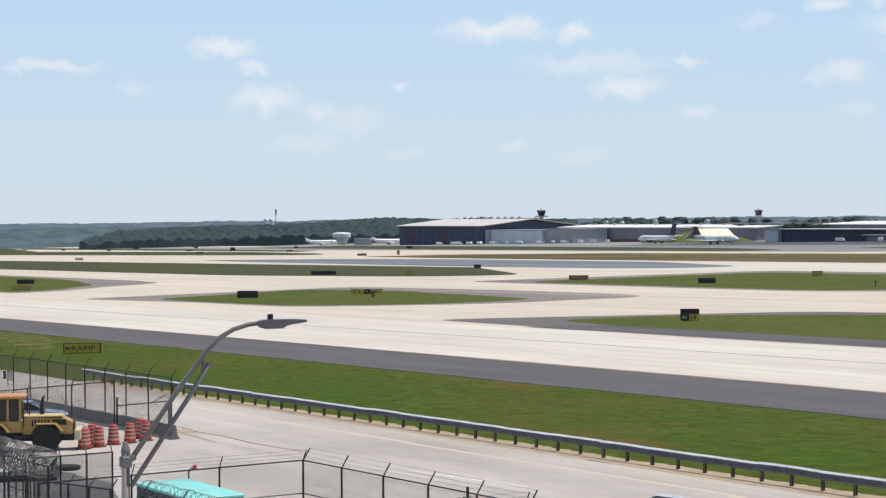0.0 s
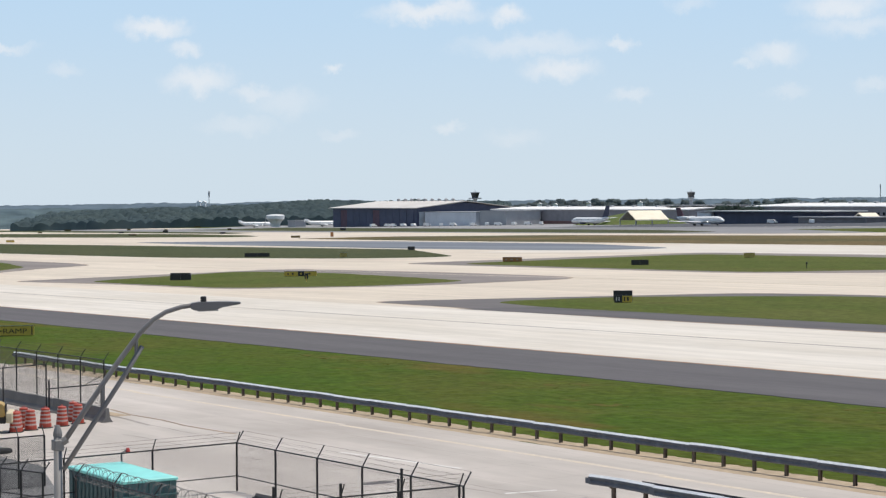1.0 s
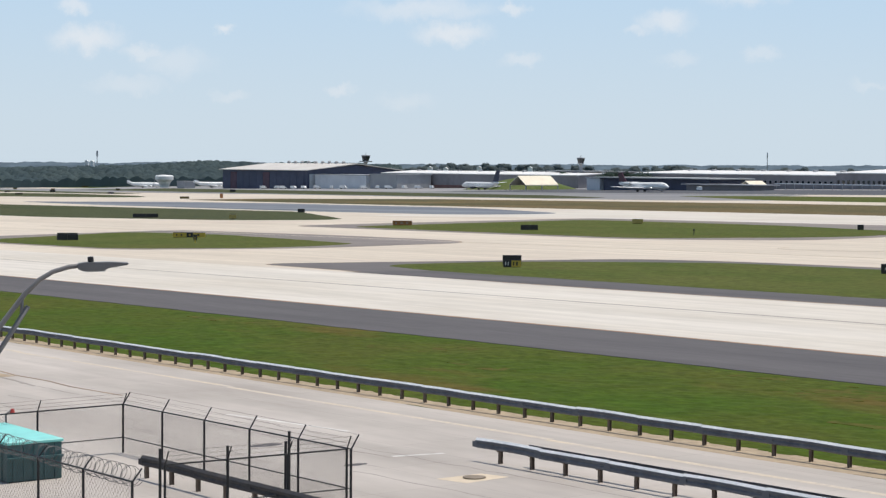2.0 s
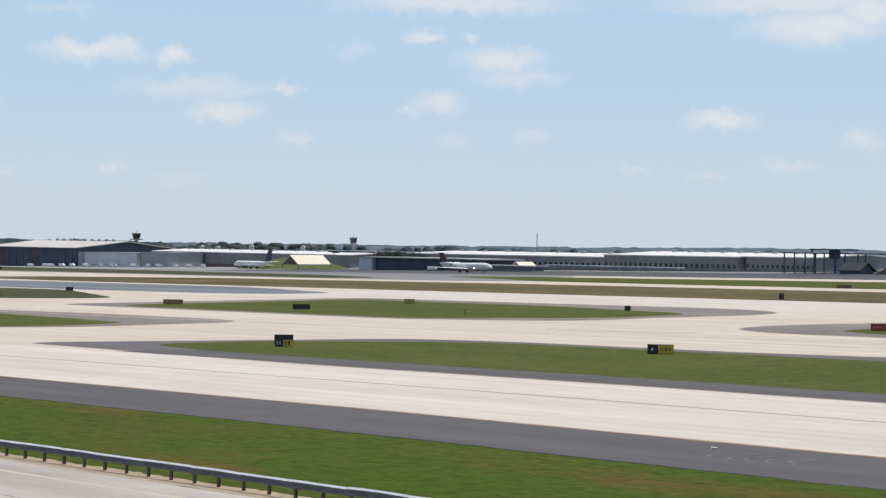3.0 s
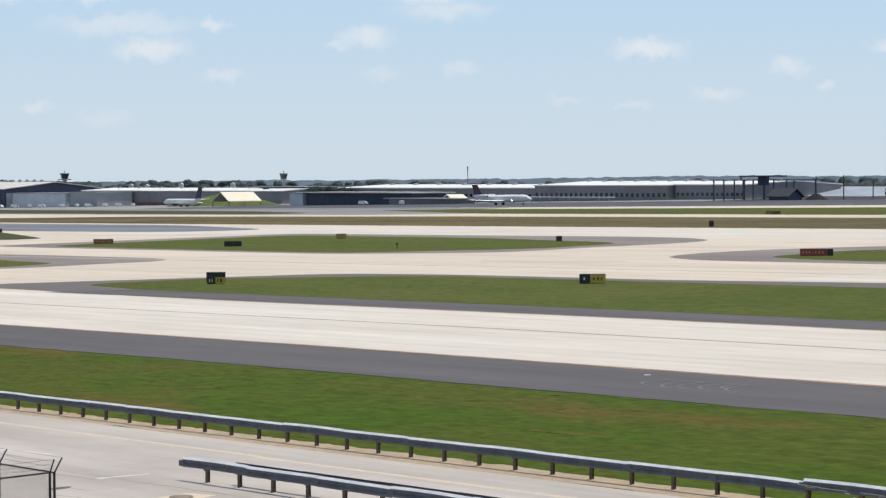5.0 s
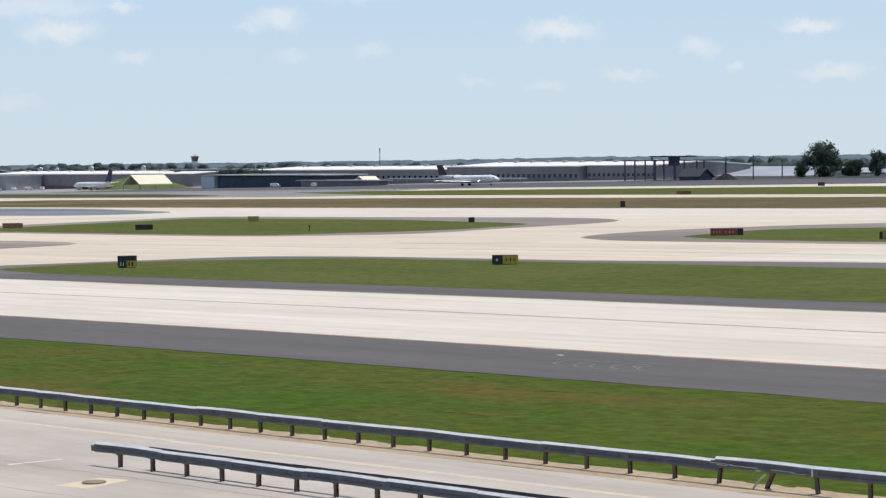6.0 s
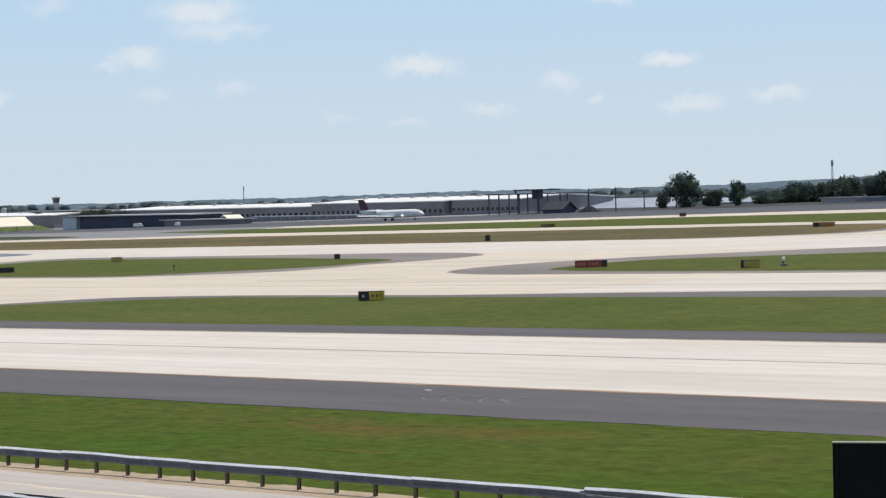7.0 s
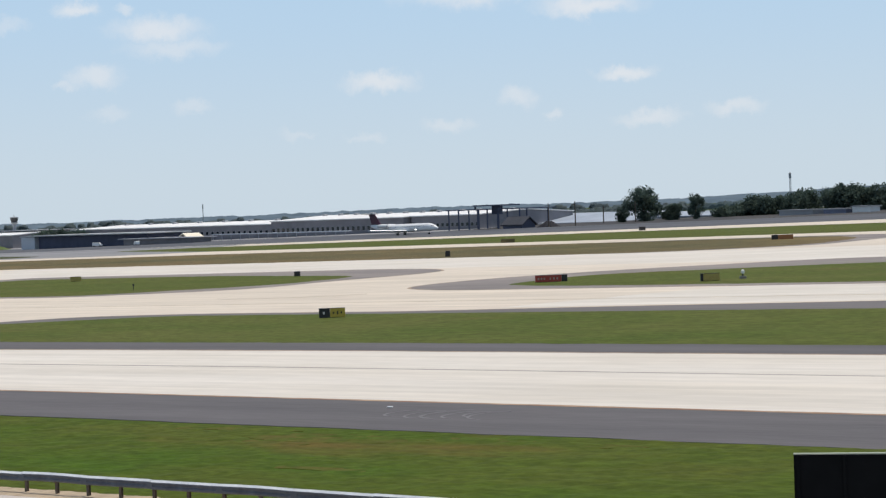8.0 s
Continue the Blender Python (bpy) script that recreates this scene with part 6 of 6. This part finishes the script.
def canopy(a, b, depth, heights, label, m, seed, crown_r=4.2):
    """A closed wood seen from afar: domed tree crowns side by side, uneven in height, falling to scrub at the front."""
    a, b = Vector(a), Vector(b)
    along = (b - a).normalized()
    back = Vector((-along.y, along.x))
    if back.y < 0:
        back = -back
    step = 1.5
    n, rows = int((b - a).length / step), int(depth / step)
    verts, faces = [], []
    for i in range(n + 1):
        k = i / n * (len(heights) - 1)
        j = min(int(k), len(heights) - 2)
        top = heights[j] * (1 - (k - j)) + heights[j + 1] * (k - j)
        for r in range(rows + 1):
            p = a + along * (i * step) + back * (r * step)
            g = gz(p.x, p.y)
            near = noise.voronoi((p.x / (1.9 * crown_r), p.y / (1.9 * crown_r), seed))[0][0]
            dome = crown_r * 1.1 * max(-0.6, 0.6 - 1.6 * near * near)
            wave = 1.6 * noise.noise((p.x * 0.03, p.y * 0.03, seed)) + 0.9 * noise.noise((p.x * 0.3, p.y * 0.3, seed)) + 0.6 * noise.noise((p.x * 0.7, p.y * 0.7, seed + 3))
            f = min(1.0, 0.15 + 0.85 * r / (0.75 * rows)) ** 0.55
            z = g + (top - 2.0 - g) * f + (dome + wave) * min(1.0, 0.4 + f)
            verts.append((p.x, p.y, z if 0 < r < rows else g - 1.0))
    for i in range(n):
        for r in range(rows):
            c = i * (rows + 1) + r
            faces.append((c, c + rows + 1, c + rows + 2, c + 1))
    me = bpy.data.meshes.new("forest")
    me.from_pydata(verts, [], faces)
    me.materials.append(m)
    tagged(new("forest", me), label, "woods", kind="stuff")


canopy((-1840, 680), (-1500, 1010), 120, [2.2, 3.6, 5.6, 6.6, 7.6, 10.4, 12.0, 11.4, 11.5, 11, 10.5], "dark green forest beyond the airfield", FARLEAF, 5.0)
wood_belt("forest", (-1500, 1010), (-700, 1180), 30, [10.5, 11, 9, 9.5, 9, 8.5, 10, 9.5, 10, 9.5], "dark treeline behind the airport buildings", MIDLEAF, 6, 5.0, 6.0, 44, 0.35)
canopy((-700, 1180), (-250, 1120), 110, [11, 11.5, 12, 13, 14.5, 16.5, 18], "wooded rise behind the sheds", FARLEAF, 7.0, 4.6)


def hill(name, radius, bearings, heights, label, m, rough):
    """A far wooded ridge: rows of tree canopy stepping up to a bumpy crest, curving round the airfield."""
    bm = bmesh.new()
    n, rows = 900, 9
    grid = []
    for i in range(n + 1):
        s = i / n
        a = radians(bearings[0] + (bearings[1] - bearings[0]) * s)
        k = s * (len(heights) - 1)
        j = min(int(k), len(heights) - 2)
        h = heights[j] * (1 - (k - j)) + heights[j + 1] * (k - j)
        c, q = math.cos(a), math.sin(a)
        u = radius * a
        col = []
        for r in range(rows + 2):
            f = r / rows if r <= rows else 0.0
            d = radius - 420 * (1 - f) if r <= rows else radius + 300
            z = -45 + (h + 45) * f ** 0.85
            if r:
                z += rough * (1.2 * noise.noise((u * 0.016, d * 0.016, radius)) + 0.9 * noise.noise((u * 0.06, d * 0.06, 4.0)) + 0.4 * noise.noise((u * 0.17, d * 0.17, 8.0)))
            dd = d + (14 * noise.noise((u * 0.03, r * 1.7, 2.0)) if 0 < r < rows else 0.0)
            col.append(bm.verts.new((dd * c, dd * q, z if r <= rows else -45)))
        grid.append(col)
    for g, w in zip(grid, grid[1:]):
        for r in range(rows + 1):
            bm.faces.new((g[r], w[r], w[r + 1], g[r + 1]))
    return tagged(smooth(link_mesh(name, bm, m)), label, "hills", kind="structure")


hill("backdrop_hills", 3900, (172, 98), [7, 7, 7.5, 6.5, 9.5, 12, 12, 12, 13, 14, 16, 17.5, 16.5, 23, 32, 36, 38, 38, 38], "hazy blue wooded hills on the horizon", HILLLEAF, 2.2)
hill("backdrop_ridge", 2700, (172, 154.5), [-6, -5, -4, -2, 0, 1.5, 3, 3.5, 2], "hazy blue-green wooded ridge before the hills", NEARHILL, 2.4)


def ridge_house(x, y, z):
    """White gabled house showing over the far treeline."""
    t = thing("house", x, y, 40, "small white house among the far trees", "house", "houses in the far treeline", z=z - 9)
    part("wall", box(-1.7, 1.7, -1.5, 1.5, 0, 8.6), WHITEPAINT, t)
    part("roof", prism([(-2.0, 8.5), (0, 9.9), (2.0, 8.5)], -1.9, 1.9), WHITEROOF, t)


for x, z in ((-1321, 8.4), (-1299, 7.9), (-1254, 9.0), (-1189, 9.2)):
    ridge_house(x, 940, z)
ridge_house(-1786, 856, 11.9)
ridge_house(-1776, 857, 11.6)


# ---- aircraft ----
def loft(sections, sides=18):
    """A body through round sections: (x, centre z, radius y, radius z)."""
    bm = bmesh.new()
    rings = []
    for x, cz, ry, rz in sections:
        rings.append([bm.verts.new((x, ry * math.cos(k * math.tau / sides), cz + rz * math.sin(k * math.tau / sides))) for k in range(sides)])
    for q, w in zip(rings, rings[1:]):
        for k in range(sides):
            bm.faces.new((q[k], w[k], w[(k + 1) % sides], q[(k + 1) % sides]))
    bm.faces.new(rings[0])
    bm.faces.new(rings[-1][::-1])
    bmesh.ops.recalc_face_normals(bm, faces=bm.faces)
    return bm


def blade(root, tip, thick):
    """A wing-like panel: root and tip as (leading x, trailing x, y, z)."""
    bm = bmesh.new()
    rings = []
    for (le, te, y, z), th in ((root, thick), (tip, thick * 0.45)):
        c = te - le
        prof = [(0, 0), (0.1, 0.4), (0.35, 0.5), (0.7, 0.3), (1, 0.02), (1, -0.02), (0.7, -0.3), (0.35, -0.5), (0.1, -0.4)]
        rings.append([(le + c * u, y, z + th * v) for u, v in prof])
    vs = [[bm.verts.new(p) for p in r] for r in rings]
    n = len(vs[0])
    for i in range(n):
        bm.faces.new((vs[0][i], vs[1][i], vs[1][(i + 1) % n], vs[0][(i + 1) % n]))
    bm.faces.new(vs[0])
    bm.faces.new(vs[1][::-1])
    bmesh.ops.recalc_face_normals(bm, faces=bm.faces)
    return bm


def twin_jet(name, label, tail_mat, length=37.6, t_tail=True):
    """Twin-jet airliner, nose towards +x, ground under the main gear at the origin: rear engines and a T-tail, or engines under the wings and a low tail."""
    t = new(name)
    t.empty_display_size = 1
    tagged(t, label, "airliner")
    k = length / 37.6
    fus = loft([(19.2 * k, 2.35, 0.08, 0.08), (18.8 * k, 2.42, 0.55, 0.5), (17.8 * k, 2.6, 1.05, 1.0), (16.2 * k, 2.85, 1.45, 1.45), (14.4 * k, 2.95, 1.66, 1.75), (-8.0 * k, 2.95, 1.67, 1.78), (-12.0 * k, 3.3, 1.45, 1.5), (-15.0 * k, 3.95, 1.0, 1.1), (-17.3 * k, 4.3, 0.45, 0.6), (-18.0 * k, 4.4, 0.12, 0.3)], 20)
    body = smooth(part("fuselage", fus, WHITEPAINT, t))
    part("cockpit_window", add_box(box(16.4 * k, 17.3 * k, -0.95, 0.95, 3.3, 3.62), 16.0 * k, 16.8 * k, -1.22, 1.22, 3.3, 3.62), GLASS, body, "dark cockpit windows")
    pane = None
    for i in range(24):
        x = (12.5 - i * 0.95) * k
        for side in (-1, 1):
            if pane is None:
                pane = part("cabin_window", box(-0.13, 0.13, -0.03, 0.03, 3.4, 3.7), GLASS, body)
                pane.matrix_basis = pose(x, side * 1.62, 0)
            else:
                again(pane, x, side * 1.62)
    for side in (-1, 1):
        part("wing", blade((4.6 * k, -2.2 * k, side * 1.2, 1.75), (-6.2 * k, -8.0 * k, side * 14.2, 2.5), 0.75), BARE, t, "bare metal wing")
        if t_tail:
            part("tailplane", blade((-15.6 * k, -18.6 * k, side * 0.1, 9.5), (-17.9 * k, -19.4 * k, side * 5.6, 9.65), 0.3), tail_mat if side > 0 else BLACKSIGN, t)
        else:
            part("tailplane", blade((-13.6 * k, -17.2 * k, side * 0.3, 4.2), (-16.9 * k, -18.6 * k, side * 6.2, 4.8), 0.3), WHITEPAINT, t)
        eng = smooth(part("engine", loft([(-6.6 * k, 4.15, 0.72, 0.72), (-7.0 * k, 4.15, 0.85, 0.85), (-9.5 * k, 4.2, 0.86, 0.86), (-12.0 * k, 4.3, 0.55, 0.55)], 14), NAVY if tail_mat is NAVY else WHITEPAINT, t))
        eng.matrix_basis = pose(0, side * 2.55, 0) if t_tail else pose(10.4 * k, side * 5.0, -2.75)
        part("intake", lathe([(0.62, 0), (0.60, 0.12)], 14), BLACKSIGN, eng, "dark engine intake").matrix_basis = pose(-6.72 * k, 0, 4.15, 0, 90, 0)
        if t_tail:
            part("pylon", box(-10.0 * k, -8.0 * k, min(side * 1.2, side * 2.0), max(side * 1.2, side * 2.0), 4.1, 4.35), WHITEPAINT, t)
        else:
            part("pylon", box(-0.6 * k, 2.4 * k, side * 5.0 - 0.12, side * 5.0 + 0.12, 1.7, 2.3), WHITEPAINT, t)
        leg = part("main_gear", add_box(tube([(0, 0, 0.5), (0, 0, 2.2)], 0.14, 8), -0.2, 0.2, -0.1, 0.1, 1.2, 2.2), BARE, t)
        leg.matrix_basis = pose(-1.0 * k, side * 2.4, 0)
        for dy in (-0.35, 0.35):
            w = part("tyre", lathe([(0.3, -0.16), (0.52, -0.16), (0.56, -0.08), (0.56, 0.08), (0.52, 0.16), (0.3, 0.16)], 16), RUBBER, leg)
            w.matrix_basis = pose(0, dy, 0.56, 90, 0, 0)
    crest = 9.5 if t_tail else 11.6 if tail_mat is NAVY else 6.4
    fin = prism([(-11.8 * k, 4.6), (-15.4 * k, crest), (-18.6 * k, crest), (-17.0 * k, 4.2)], -0.22, 0.22)
    part("fin", fin, tail_mat, t, "dark painted tail fin")
    nose = part("nose_gear", tube([(14.2 * k, 0, 0.35), (14.4 * k, 0, 1.9)], 0.10, 8), BARE, t)
    for dy in (-0.2, 0.2):
        w = part("tyre", lathe([(0.2, -0.1), (0.34, -0.1), (0.36, 0), (0.34, 0.1), (0.2, 0.1)], 14), RUBBER, nose)
        w.matrix_basis = pose(14.2 * k, dy, 0.36, 90, 0, 0)
    part("landing_light", box(8.0 * k, 8.4 * k, -1.78, -1.5, 1.85, 2.25), mat_glow, t, "lit landing light")
    return t


mat_glow = bpy.data.materials.new("landing_light_glow")
mat_glow.use_nodes = True
mat_glow.node_tree.nodes["Principled BSDF"].inputs["Emission Color"].default_value = (1, 0.98, 0.9, 1)
mat_glow.node_tree.nodes["Principled BSDF"].inputs["Emission Strength"].default_value = 4.0

jet = twin_jet("taxiing_airliner", "white rear-engined airliner with a plum T-tail rolling along the runway", PLUM)
jet.matrix_basis = pose(-827, 657.8, gz(-827, 657.8) + 0.08)


def parked_jet(x, y, rz, label, tail, s=1.0):
    p = twin_jet("parked_airliner", label, tail, 37.6 * s, False)
    p.matrix_basis = pose(x, y, gz(x, y), 0, 0, rz)
    return p


parked_jet(-940, 706, 183, "white airliner with a dark tail parked by the mound", NAVY, 0.92)
parked_jet(-1490, 766, 66, "white airliner parked far off on the apron", WHITEPAINT, 0.76)
parked_jet(-1385, 773, 70, "white airliner parked before the hangar", WHITEPAINT, 0.82)


def van(x, y, rz, label):
    t = thing("service_van", x, y, rz, label, "van", "service vehicles")
    body = prism([(-2.6, 0.4), (-2.6, 2.2), (1.2, 2.2), (1.9, 1.4), (2.6, 1.2), (2.6, 0.4)], -0.95, 0.95)
    bmesh.ops.bevel(body, geom=list(body.edges), offset=0.08, segments=1, affect="EDGES")
    part("body", body, WHITEPAINT, t)
    part("windscreen", prism([(1.25, 1.5), (1.25, 2.1), (1.85, 1.45)], -0.97, 0.97), GLASS, t)
    for xx in (-1.6, 1.7):
        for yy in (-0.85, 0.85):
            wheel(t, xx, yy, 0.38, 0.25, BARE)


for i, (x, y) in enumerate([(-1178, 730), (-1165, 733), (-1150, 735), (-1138, 737), (-1230, 728), (-1215, 730), (-1060, 745), (-1045, 745), (-775, 700), (-1110, 735), (-1098, 738), (-1086, 739), (-1070, 741), (-1190, 729), (-1203, 728), (-735, 690), (-722, 716)]):
    van(x, y, (i * 70) % 180, "white service van parked on the apron")


def motions():
    rows = [(0.0, -827.4), (1.2, -777.0), (2.5, -724.5), (3.5, -689.0), (4.2, -662.5), (5.3, -626.0), (6.0, -602.0), (6.5, -584.5), (7.0, -567.5), (7.5, -552.5), (8.0, -537.7)]
    roll = math.degrees(math.atan(GX))
    walk(jet, [(t, pose(x + 2.2, 657.8, GX * x + GY * 657.8 + 0.03, 0, -roll, 0)) for t, x in rows])


motions()
